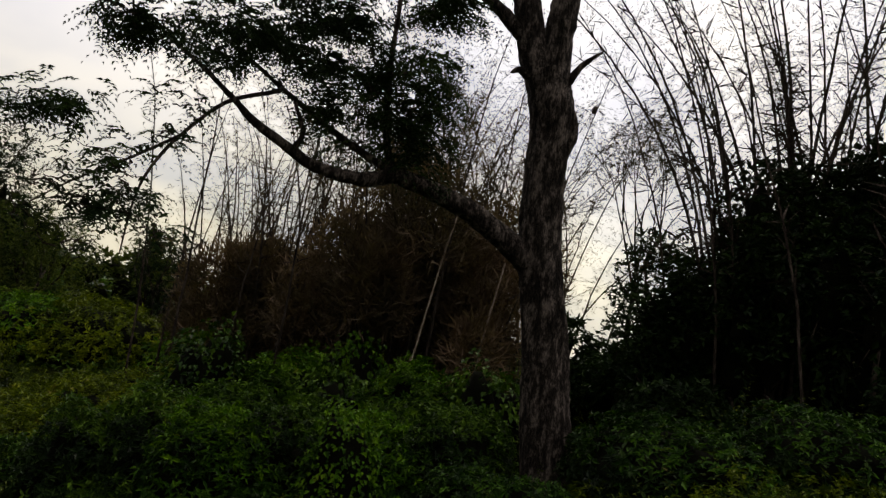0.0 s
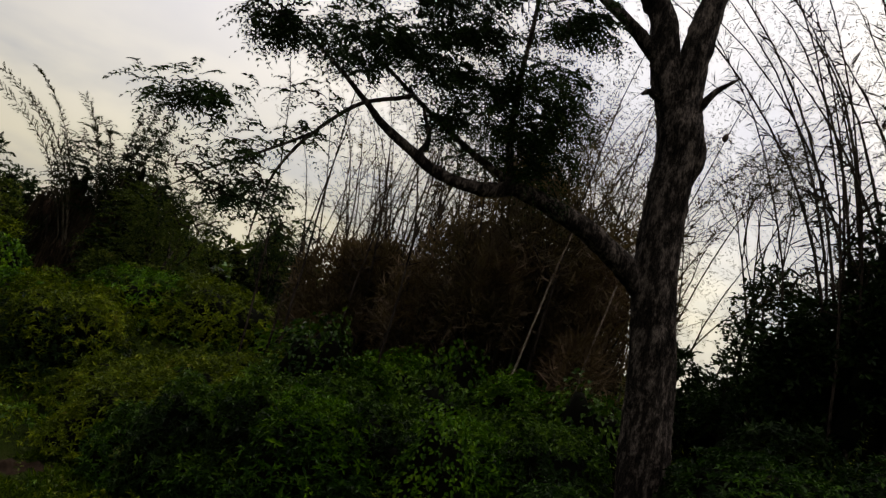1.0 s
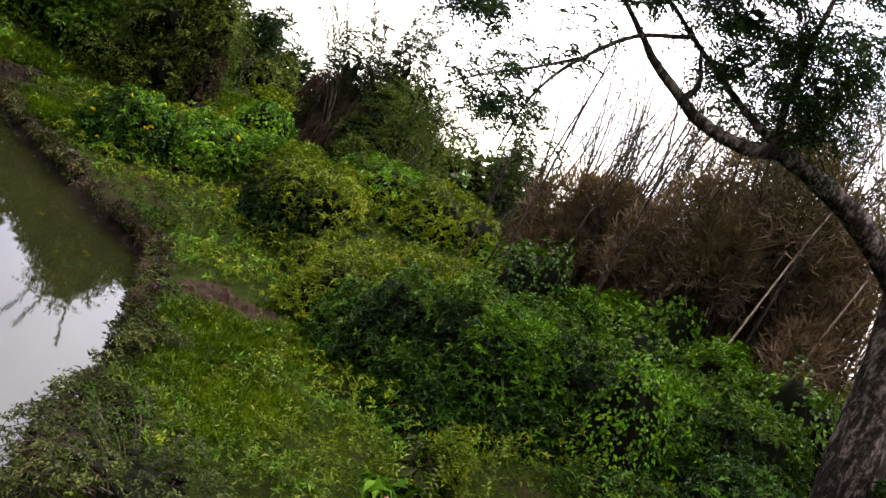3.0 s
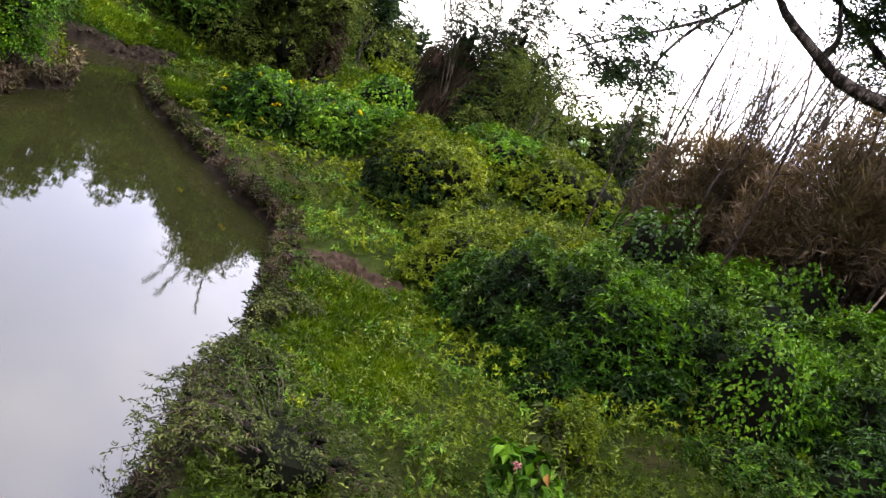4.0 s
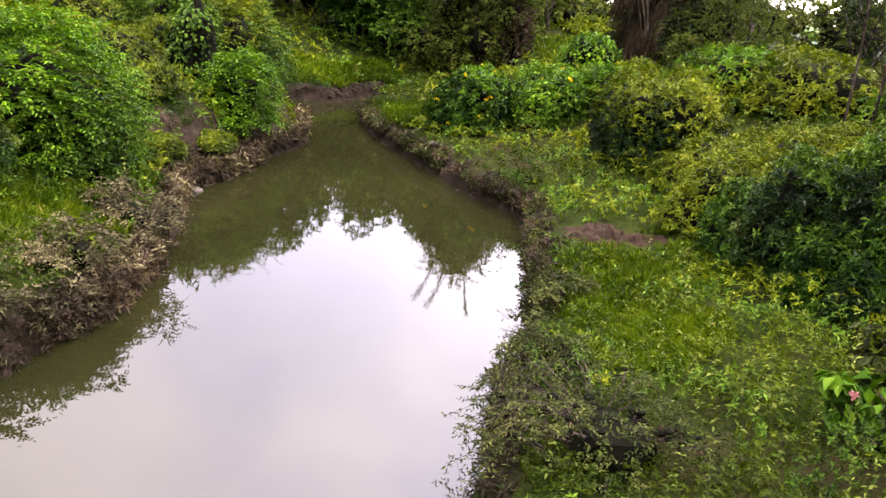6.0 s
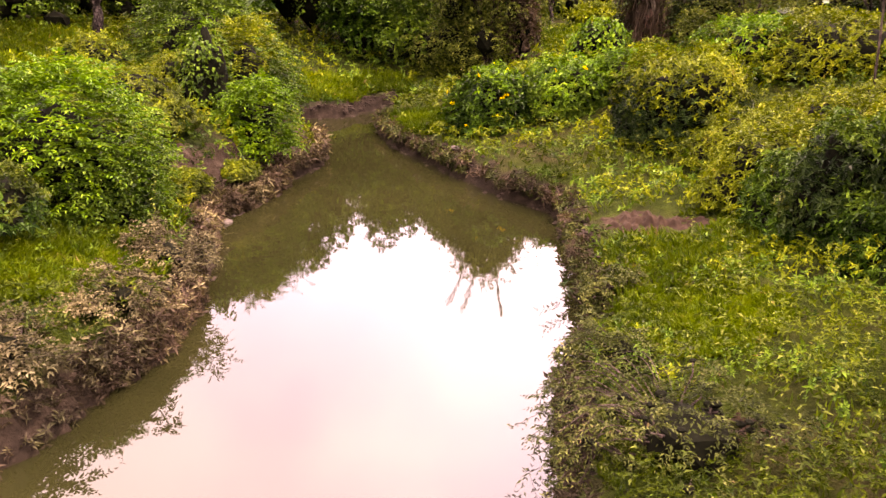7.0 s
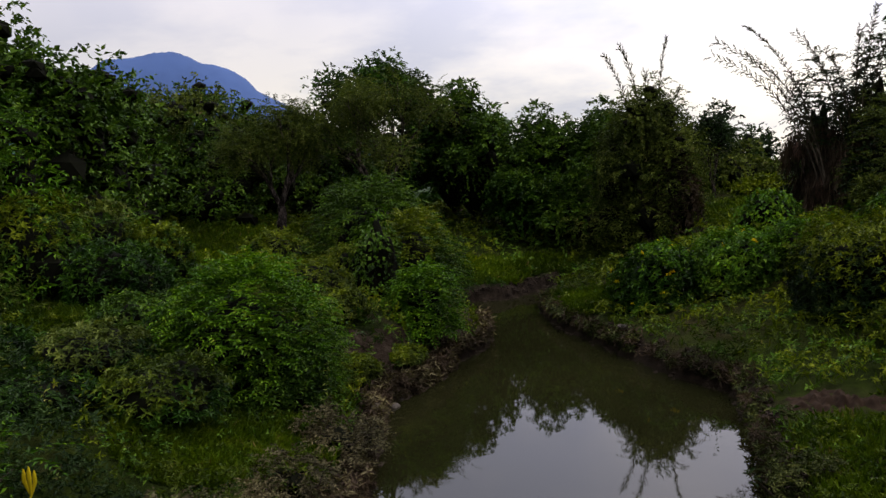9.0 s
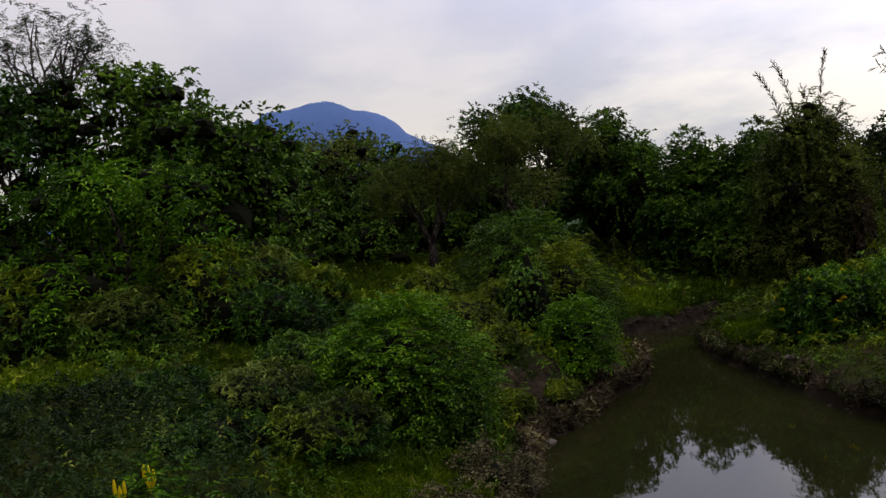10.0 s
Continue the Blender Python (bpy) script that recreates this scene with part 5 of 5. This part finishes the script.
tree("shrub_tree", "bright broad shrub above the weeds", -19.8, 0.6, 4.0, 2.2, 1500, 0.17, "frond", LEAF_BRIGHT, 130, 3, 0.10, (0, 0), FAR_BANK, 0.7, 0.15, skirt=0.4)

# ---- trees behind the opposite bank ----
tree("acacia_tree", "flat-topped tree with layered fine foliage", -27.2, 15.3, 6.2, 2.3, 1700, 0.13, "fine", LEAF_OLIVE, 140, 3, 0.17, (0, 0), BACK, 0.75, 0.25, core=0)
tree("acacia_tree", "flat-topped tree with layered fine foliage", -28.2, 11.7, 5.0, 2.2, 1700, 0.13, "fine", LEAF_OLIVE, 141, 3, 0.18, (0, 0), BACK, 0.75, 0.3, core=0)
tree("dome_tree", "tall dark tree with a rounded airy crown", -31.0, 18.0, 7.0, 2.8, 4300, 0.2, "tuft", LEAF_DEEP, 142, 4, 0.2, (0, 0), BACK, 0.85, 0.2, skirt=0.3, core=0.3)
for k, (x, y, h, w, m) in enumerate([(-26.4, 1.8, 7.0, 2.4, LEAF_WOOD), (-27.4, 4.2, 6.4, 2.4, LEAF_WOOD), (-36.0, 9.0, 6.2, 3.2, LEAF_WOOD), (-24.6, 2.8, 5.2, 2.2, LEAF_WOOD), (-31.0, 5.6, 4.9, 2.4, LEAF_WOOD), (-25.6, -1.6, 6.2, 2.4, LEAF_DEEP), (-44.0, 14.2, 6.9, 3.4, LEAF_WOOD), (-40.0, 11.6, 6.8, 3.0, LEAF_OLIVE), (-40.0, 17.0, 5.3, 3.0, LEAF_OLIVE), (-42.5, 17.0, 6.0, 3.2, LEAF_WOOD), (-36.0, 13.0, 4.6, 2.6, LEAF_WOOD), (-37.5, 18.5, 4.4, 2.6, LEAF_WOOD)]):
    tree("tree", "dense dark green tree in the wooded edge", x, y, h, w, 1700, 0.245, "tuft", m, 150 + k, 4, 0.18, (0, 0), BACK, 0.9, 0.12, skirt=0.4)
tree("tree", "tall open-crowned tree above the wood", -26.8, -0.1, 8.8, 1.9, 800, 0.11, "frond", LEAF_DARK, 160, 4, 0.16, (0, 0), BACK, 0.45, 0.4, core=0)

# ---- candle-flowered plant by the roadside ----
candle = shrub("candle_bush", "leafy plant with upright yellow flower spikes", "plant", -9.3, 0.15, 0.42, 0.95, 46, 0.085, "fan", LEAF_BRIGHT, 0.5, 7, 170, FAR_BANK, 7, core=0)
for k, (dx, dy, z) in enumerate([(0.0, -0.36, 0.62), (-0.16, -0.07, 0.68), (0.16, 0.42, 0.3)]):
    for m in range(3):
        u, v, w = dx + 0.035 * math.cos(2.1 * m + k), dy + 0.05 * math.sin(2.1 * m + k), z + 0.03 * m
        add_part("flower_spike", tube([(dx * 0.8, dy * 0.8, z - 0.3), (dx, dy, z - 0.12), (u, v, w), (u, v, w + 0.07), (u, v, w + 0.12)], [0.006, 0.007, 0.020, 0.018, 0.004], 7), LEAF_FLAX, candle, "orange-yellow flower spike")

# ---- small things: a hanging pod, long stray culms, a scrap of paper ----
pod = thing("hanging_pod", "dark oval pod hanging on a thread from the tree", "pod", "", (1.21, 9.56, 6.85))
add_part("pod", tube([(0, 0, -0.055), (0.002, 0, -0.04), (0.004, 0, 0), (0.012, 0, 0.035), (0.016, 0, 0.055)], [0.006, 0.028, 0.036, 0.026, 0.004], 10), TWIG, pod, "", "", True)
add_part("thread", tube(smooth_path([(0.016, 0, 0.05), (0.02, 0.05, 0.4), (-0.12, 0.25, 0.9), (-0.35, 0.42, 1.6)], 4), np.full(13, 0.0016), 4), TWIG, pod)
for k, (a, b, c) in enumerate([((1.3, 15.0, 1.9), (2.2, 14.6, 6.2), (3.6, 14.2, 9.6)), ((1.0, 15.2, 1.9), (2.6, 14.8, 5.2), (4.4, 14.4, 6.4)), ((0.4, 15.0, 1.9), (1.5, 14.6, 6.6), (2.4, 14.2, 10.4)), ((1.6, 15.4, 1.9), (1.9, 15.0, 5.4), (0.9, 14.8, 9.0)), ((0.6, 15.6, 1.9), (2.6, 15.2, 3.9), (4.0, 15.0, 4.4)), ((-0.8, 16.2, 1.9), (0.6, 15.8, 5.6), (1.9, 15.4, 8.4)), ((-0.4, 16.4, 1.9), (0.2, 16.0, 6.2), (0.9, 15.8, 9.4)), ((-1.4, 16.4, 1.9), (-0.2, 16.0, 5.6), (0.6, 15.8, 8.8))]):
    rng = np.random.RandomState(950 + k)
    a = np.array(a)
    stem = thing("stray_culm", "long thin bare bamboo culm leaning out of the clump", "bamboo", "stray culms", a)
    p = smooth_path([(0, 0, -0.2), np.array(b) - a, np.array(c) - a], 9)
    add_part("culm", tube(p, np.linspace(0.022, 0.006, len(p)), 5), CULM, stem)
    at = p[rng.randint(8, len(p), 90)] + rng.normal(0, 0.05, (90, 3))
    add_part("leaf_spray", fronds(rng, at, rng.normal(0, 1, (90, 3)) + [0, 0, 0.3], 0.4, 3, 0.05, 0.36, 0.3, 0.8, 0.6), LEAF_HAZE, stem, "", "stuff")
bloom = thing("pink_flower", "small dusty pink flower among low weeds", "flower", "", (-1.95, 5.95, ground_at(-1.95, 5.95)))
add_part("stalk", tube([(0, 0, 0), (0.01, 0, 0.2), (0, 0.01, 0.44)], [0.004, 0.003, 0.003], 5), TWIG, bloom)
add_part("petals", whorls(np.random.RandomState(3), np.array([[0, 0.01, 0.44], [0, 0.01, 0.46]]), np.array([[0, -0.3, 1.0], [0, 0, 1.0]]), 0.045, 8, 0.6), PETAL, bloom)
dead = thing("dead_leaf", "curled ochre dead leaf caught on the weeds", "leaf", "", (-1.72, 6.05, ground_at(-1.72, 6.05)))
add_part("stalk", tube([(0, 0, 0), (0.01, 0, 0.25), (0, 0, 0.45)], [0.004, 0.003, 0.002], 5), TWIG, dead)
add_part("blade", kites(np.array([[0.0, 0.0, 0.45]]), np.array([[0.3, -0.2, -0.5]]), np.array([[-0.2, -1.0, 0.3]]), 0.11, 0.07, 0.3, 0.25), OCHRE, dead)
scrap = thing("paper_scrap", "small crumpled white scrap lying among the weeds", "litter", "", (-9.08, 1.07, ground_at(-9.08, 1.07) + 0.04))
add_part("scrap", (np.array([(-0.06, -0.03, 0.0), (0.0, -0.045, 0.05), (0.06, -0.02, 0.01), (-0.05, 0.03, 0.03), (0.005, 0.04, 0.06), (0.065, 0.03, 0.02)]), np.array([(0, 1, 4), (0, 4, 3), (1, 2, 5), (1, 5, 4)])), STRAW, scrap)


# ---- bare earth, stones and floating bits along the water ----
def build_dirt(cx, cy, rx, ry, turn, seed):
    """A ragged patch of crumbled soil lying on the slope."""
    r, a = np.meshgrid(np.linspace(0, 1, 26), np.linspace(0, 2 * np.pi, 96, endpoint=False), indexing="ij")
    edge = 1 + 0.18 * np.sin(3 * a + seed) + 0.1 * np.sin(7 * a) + 0.05 * np.sin(13 * a + seed)
    u, v = r * edge * np.cos(a) * rx, r * edge * np.sin(a) * ry
    x, y = cx + u * math.cos(turn) - v * math.sin(turn), cy + u * math.sin(turn) + v * math.cos(turn)
    z = height(x, y) + 0.06 * (1 - r ** 2) + 0.06 * wave(x, y, 0.30, 9 + seed) * (1 - r ** 4) + 0.035 * wave(x, y, 0.13, 19) * (1 - r ** 4) - 0.03 * r
    i, j = np.meshgrid(np.arange(25), np.arange(96), indexing="ij")
    q = np.stack([i * 96 + j, (i + 1) * 96 + j, (i + 1) * 96 + (j + 1) % 96, i * 96 + (j + 1) % 96], -1).reshape(-1, 4)
    return add_part("bare_earth", (np.stack([x, y, z], -1).reshape(-1, 3), q), MUD, None, "", "", True)


tagged(build_dirt(-6.75, 10.05, 1.0, 0.55, 0.12, 1), "bare patch of crumbled reddish-brown earth in the grass", "soil")
tagged(build_dirt(-3.02, 5.24, 0.38, 0.24, 0.6, 3), "dark muddy hollow among the low weeds", "soil")


def stone(x, y, s, seed, label="grey-brown stone half sunk in bank mud", material=None, squash=0.55):
    rng = np.random.RandomState(seed)
    bm = bmesh.new()
    bmesh.ops.create_icosphere(bm, subdivisions=3, radius=1.0)
    off = rng.uniform(-9, 9, 3)
    for v in bm.verts:
        v.co *= 1 + 0.28 * noise.noise(v.co * 1.1 + Vector(off)) + 0.10 * noise.noise(v.co * 3 + Vector(off))
        v.co = Vector((v.co.x * s, v.co.y * s * rng.uniform(0.74, 0.76), v.co.z * s * squash))
    me = bpy.data.meshes.new("stone")
    bm.to_mesh(me)
    bm.free()
    me.materials.append(material or STONE)
    ob = new("stone", me)
    ob.matrix_world = pose(x, y, max(ground_at(x, y), -0.02) + s * squash * 0.25, 0, 0, rng.uniform(0, 360))
    return tagged(ob, label, "stone", "stones along the creek")


for k in range(14):
    rng = np.random.RandomState(900 + k)
    s = rng.uniform(0, 1)
    side = k % 3 > 0
    e = (LEFT_EDGE[6:11] if side else RIGHT_EDGE[10:13])
    i = min(int(s * (len(e) - 1)), len(e) - 2)
    f = s * (len(e) - 1) - i
    p = e[i] * (1 - f) + e[i + 1] * f + rng.normal(0, 0.12, 2) + (np.array([-0.15, 0.1]) if side else np.array([0.1, 0.2]))
    stone(p[0], p[1], rng.uniform(0.05, 0.15), 900 + k)
leafy = thing("snag", "dark twig with wet leaves sticking out of the water", "twig", "", (-6.55, 7.75, 0))
add_part("stick", tube([(0.3, 0.1, -0.05), (0.1, 0.05, 0.1), (0, 0, 0.22)], [0.012, 0.010, 0.006], 5), TWIG, leafy)
add_part("leaves", fronds(np.random.RandomState(1), np.array([[0, 0, 0.2], [0, 0, 0.16], [0.05, 0, 0.12]]), np.array([[-0.3, 0.2, 0.4], [0.3, 0.3, 0.2], [0.2, -0.5, 0.3]]), 0.12, 2, 0.10, 0.5), LEAF_DARK, leafy)


# ---- ground cover ----
# patches of short turf: centre and half-widths
TURF = ((-5.6, 8.6, 1.3, 3.0), (-4.3, 7.0, 0.8, 1.0), (-10.9, 3.9, 1.5, 1.9), (-10.2, 2.7, 0.8, 1.2), (-22.6, 17.4, 1.6, 2.8), (-16.6, 14.9, 1.3, 0.7), (-26.8, 8.3, 5.5, 3.0), (-15.7, 14.2, 1.6, 0.8), (-16.7, 2.3, 1.8, 0.9), (-16.2, -0.9, 1.8, 0.9), (-31, 10.6, 4, 3), (-20.8, 6.4, 3.2, 1.7), (-19.8, 27.0, 3.4, 3.2))


def scatter(rng, n, near, far, lo=-38, hi=104):
    """Places over the land, denser near the roadside; angles in degrees from +y towards -x."""
    r = near * (far / near) ** rng.rand(n)
    a = np.radians(rng.uniform(lo, hi, n))
    x, y = -0.5 - r * np.sin(a), -0.5 + r * np.cos(a)
    keep = ~in_creek(x, y)
    keep &= np.minimum(edge_distance(x, y, LEFT_EDGE), edge_distance(x, y, RIGHT_EDGE)) > 0.2
    keep &= np.hypot((x + 3.02) / 0.55, (y - 5.24) / 0.45) > 1
    keep &= np.hypot((x + 6.55) / 1.15, (y - 10.0) / 0.75) > 1
    return x[keep], y[keep], r[keep]


def turf_at(x, y):
    """Where short grass grows rather than weeds, 0..1."""
    g = np.zeros(np.shape(x))
    for cx, cy, rx, ry in TURF:
        g = np.maximum(g, 1.3 - np.hypot((x - cx) / rx, (y - cy) / ry))
    return np.clip(g + 0.25 * wave(x, y, 1.8, 12), 0, 1)


def build_grass():
    rng = np.random.RandomState(71)
    x, y, r = scatter(rng, 190000, 3.0, 42)
    # bright blades thinned out where the slope is kept dim
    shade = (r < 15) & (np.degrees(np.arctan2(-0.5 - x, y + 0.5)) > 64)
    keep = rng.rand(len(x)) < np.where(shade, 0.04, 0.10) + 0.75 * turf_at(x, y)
    x, y, r = x[keep], y[keep], r[keep]
    n = len(x)
    size = (0.07 + 0.006 * r) * rng.uniform(0.6, 1.5, n)
    way = np.stack([rng.normal(0, 0.5, n), rng.normal(0, 0.5, n), np.full(n, 1.0)], 1)
    return kites(np.stack([x, y, height(x, y) - 0.01], 1), way, rng.normal(0, 1, (n, 3)), size, 0.010 + 0.0011 * r, 0.1, 0.3)


def weed_height(x, y):
    """How high the low weeds stand: in humps with hollows between."""
    hump = np.clip(0.5 + 0.42 * wave(x, y, 1.25, 41) + 0.25 * wave(x, y, 0.5, 42), 0, 1.2)
    return (0.06 + 0.42 * hump) * (1 - 0.8 * turf_at(x, y))


def build_carpet(seed, n, v0, v1, dim=False):
    """Low weeds, leaf by leaf, where the patchwork of kinds lies between v0 and v1; or those at the foot of the slope,
    painted dim.
    """
    rng = np.random.RandomState(seed)
    x, y, r = scatter(rng, n, 3.4, 40)
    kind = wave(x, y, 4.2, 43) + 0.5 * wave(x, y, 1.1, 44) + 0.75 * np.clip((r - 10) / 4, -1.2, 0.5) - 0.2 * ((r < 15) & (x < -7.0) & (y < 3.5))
    # area whose weeds get darker leaf colour in place of dim light
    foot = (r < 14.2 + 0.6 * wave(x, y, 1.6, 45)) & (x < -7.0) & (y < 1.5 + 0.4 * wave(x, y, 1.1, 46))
    keep = (kind > v0) & (kind <= v1) & (foot == dim) & (rng.rand(len(x)) > 0.6 * turf_at(x, y))
    x, y, r = x[keep], y[keep], r[keep]
    n = len(x)
    top = weed_height(x, y)
    slope = np.stack([weed_height(x + 0.06, y) - top, weed_height(x, y + 0.06) - top], 1) / 0.06
    at = np.column_stack([x, y, height(x, y) + top * rng.uniform(0.2, 1.08, n)])
    axis = np.column_stack([-0.5 * slope, np.ones(n)]) + rng.normal(0, 0.42, (n, 3))
    return whorls(rng, at, axis, (0.017 + 0.0052 * r) * rng.uniform(0.7, 1.25, n), 5)


def build_tall(seed, n):
    """Thin upright weeds that stand out of the rest, leafed along their stalks."""
    rng = np.random.RandomState(seed)
    x, y, r = scatter(rng, n, 5, 34)
    keep = rng.rand(len(x)) > 0.9 * turf_at(x, y)
    x, y, r = x[keep], y[keep], r[keep]
    n = len(x)
    g, tall = height(x, y), rng.uniform(0.5, 1.0, n)
    lean = rng.normal(0, 0.16, (n, 2))
    parts = []
    for s in np.linspace(0.35, 1, 7):
        at = np.column_stack([x + lean[:, 0] * tall * s, y + lean[:, 1] * tall * s, g + tall * s])
        parts.append(whorls(rng, at, np.column_stack([lean, np.ones(n)]), (0.05 + 0.004 * r) * (1.25 - 0.75 * s), 3, 0.36))
    return joined(parts)


def build_fringe(edge, seed, n, first=3, last=-4, low=0.30):
    """Grey weeds that hang over the mud along one edge of the water."""
    rng = np.random.RandomState(seed)
    s = rng.rand(n)
    k = rng.randint(first, min(len(edge) + last, 15), n)
    p = edge[k] * (1 - s)[:, None] + edge[k + 1] * s[:, None]
    p = p + rng.normal(0, 0.11, (n, 2))
    gaps = wave(p[:, 0], p[:, 1], 1.3, seed) + rng.normal(0, 0.25, n) > -0.3
    p = p[gaps]
    near_water = edge_distance(p[:, 0], p[:, 1], edge)
    p = p[~in_creek(p[:, 0], p[:, 1]) | (near_water < 0.12)]
    g = np.maximum(height(p[:, 0], p[:, 1]), low)
    n = len(p)
    far = np.hypot(p[:, 0], p[:, 1])
    at = np.column_stack([p, g + rng.uniform(-0.12, 0.1, n)])
    return whorls(rng, at, rng.normal(0, 0.45, (n, 3)) + [0, 0, 0.7], (0.045 + 0.0042 * far) * rng.uniform(0.7, 1.25, n), 6, 0.34)


def build_turf():
    """Close-grown lawns: many short blades on each patch of turf."""
    rng = np.random.RandomState(72)
    spots = []
    for cx, cy, rx, ry in TURF:
        m = 4600
        a, r = rng.uniform(0, 2 * np.pi, m), np.sqrt(rng.rand(m))
        spots.append(np.stack([cx + np.cos(a) * r * rx, cy + np.sin(a) * r * ry, np.full(m, np.sqrt(rx * ry))], 1))
    p = np.concatenate(spots)
    p = p[~in_creek(p[:, 0], p[:, 1]) & (np.minimum(edge_distance(p[:, 0], p[:, 1], LEFT_EDGE), edge_distance(p[:, 0], p[:, 1], RIGHT_EDGE)) > 0.25)]
    p = p[(np.abs(p[:, 0] + 6.55) > 0.75) | (np.abs(p[:, 1] - 10.1) > 0.4)]
    n = len(p)
    far = np.hypot(p[:, 0], p[:, 1])
    way = np.stack([rng.normal(0, 0.8, n), rng.normal(0, 0.8, n), np.full(n, 1.0)], 1)
    return kites(np.column_stack([p[:, :2], height(p[:, 0], p[:, 1]) - 0.01]), way, rng.normal(0, 0.5, (n, 3)) + [0, 0, 1], (0.06 + 0.006 * far) * rng.uniform(0.6, 1.3, n), 0.018 + 0.0016 * far, 0.1, 0.3)


tagged(add_part("grass", build_grass(), GRASS, None, "", "stuff"), "short bright green grass on the banks", "grass")
tagged(add_part("grass", build_turf(), GRASS, None, "", "stuff"), "close lawns of yellow-green grass among the bushes", "grass")
for seed, (v0, v1), material, words in ((81, (0.12, 9), LEAF_YELLOW, "low yellow-green leafy weeds covering the banks"), (82, (-0.42, 0.12), LEAF_WOOD, "low bright green leafy weeds covering the banks"), (83, (-9, -0.42), LEAF_LOW, "low olive green weeds in patches on the banks")):
    tagged(add_part("weeds", build_carpet(seed, 72000, v0, v1), material, None, "", "stuff"), words, "weeds")
tagged(add_part("weeds", build_carpet(68, 130000, -9, 9, True), LEAF_DARK, None, "", "stuff"), "low weeds at the foot of the slope, coloured dark for dimness", "weeds")
tagged(add_part("weeds", build_tall(84, 900), LEAF_OLIVE, None, "", "stuff"), "taller olive weeds with seed heads on the banks", "weeds")
tagged(add_part("bank_weeds", build_fringe(RIGHT_EDGE, 91, 1500), LEAF_GREY, None, "", "stuff"), "grey-green weeds hanging over the muddy edge", "weeds")
tagged(add_part("bank_weeds", build_fringe(LEFT_EDGE, 96, 1600, 2, -6, 0.06), LEAF_SKIRT, None, "", "stuff"), "dead brown weeds hanging down the muddy slope", "weeds")
tagged(add_part("bank_weeds", build_fringe(LEFT_EDGE, 97, 1000, 2, -6, 0.06), LEAF_TWIG, None, "", "stuff"), "grey-green weeds hanging down the muddy slope", "weeds")
tagged(add_part("bank_weeds", build_fringe(RIGHT_EDGE, 93, 1300), LEAF_SKIRT, None, "", "stuff"), "dead brown weeds along the muddy edge", "weeds")
tagged(add_part("bank_weeds", build_fringe(LEFT_EDGE, 94, 1800), LEAF_SKIRT, None, "", "stuff"), "dead brown weeds along the muddy edge", "weeds")
tagged(add_part("bank_weeds", build_fringe(LEFT_EDGE, 92, 1300), LEAF_TWIG, None, "", "stuff"), "grey-green weeds hanging over the muddy edge", "weeds")


def build_clods(seed, n):
    """Crumbled lumps of wet mud along both edges of the water."""
    rng = np.random.RandomState(seed)
    spots = []
    for edge in (LEFT_EDGE, RIGHT_EDGE):
        k, s = rng.randint(2, len(edge) - 3, n), rng.rand(n)[:, None]
        spots.append(edge[k] * (1 - s) + edge[k + 1] * s + rng.normal(0, 0.13, (n, 2)))
    p = np.concatenate(spots)
    g = height(p[:, 0], p[:, 1])
    keep = (g > -0.12) & (np.hypot(p[:, 0], p[:, 1]) > 10)
    p, g = p[keep], g[keep]
    size = rng.uniform(0.015, 0.055, (len(p), 1)) * rng.uniform(0.5, 1.5, (len(p), 3)) * [1.2, 1.2, 0.8]
    return cores(rng, np.column_stack([p, np.maximum(g, -0.02)]), size)


tagged(add_part("mud_clods", build_clods(95, 1300), WET_MUD, None, "", "stuff"), "crumbled clods of dark wet mud along the waterline", "mud")


def build_far_wood():
    """The far line of trees that closes the view, as clumps of leaves with an uneven top."""
    rng = np.random.RandomState(77)
    m, n = 900, 11000
    a = np.radians(rng.uniform(-60, 130, m))
    r = rng.uniform(44, 64, m)
    c = np.stack([-r * np.sin(a), r * np.cos(a), rng.uniform(0.6, 1.0, m)], 1)
    tall = (3.2 + 3.2 * np.clip((np.degrees(a) - 18) / 14, 0, 1)) * (0.8 + 0.3 * wave(np.degrees(a), a * 0, 14, 31))
    tall = tall * (1 - 0.5 * np.exp(-((np.degrees(a) - 35) / 8) ** 2))
    c[:, 2] += tall * rng.uniform(0, 0.9, m)
    pick = rng.randint(0, m, n)
    d = ball(rng, n, -0.6)
    at = c[pick] + d * rng.uniform(0.7, 1.05, n)[:, None] * [1.9, 1.9, 1.2]
    size = 0.5 * rng.uniform(0.6, 1.3, n)
    return joined([fronds(rng, at, d + rng.normal(0, 0.4, (n, 3)), size * 1.3, 1, 0.6, 0.6, 0.3, 0.9, 0.4), cores(rng, c, np.tile([[1.4, 1.4, 0.9]], (m, 1)))])


tagged(add_part("far_wood", build_far_wood(), LEAF_DEEP, None, "", "stuff"), "distant line of dark green trees", "trees")
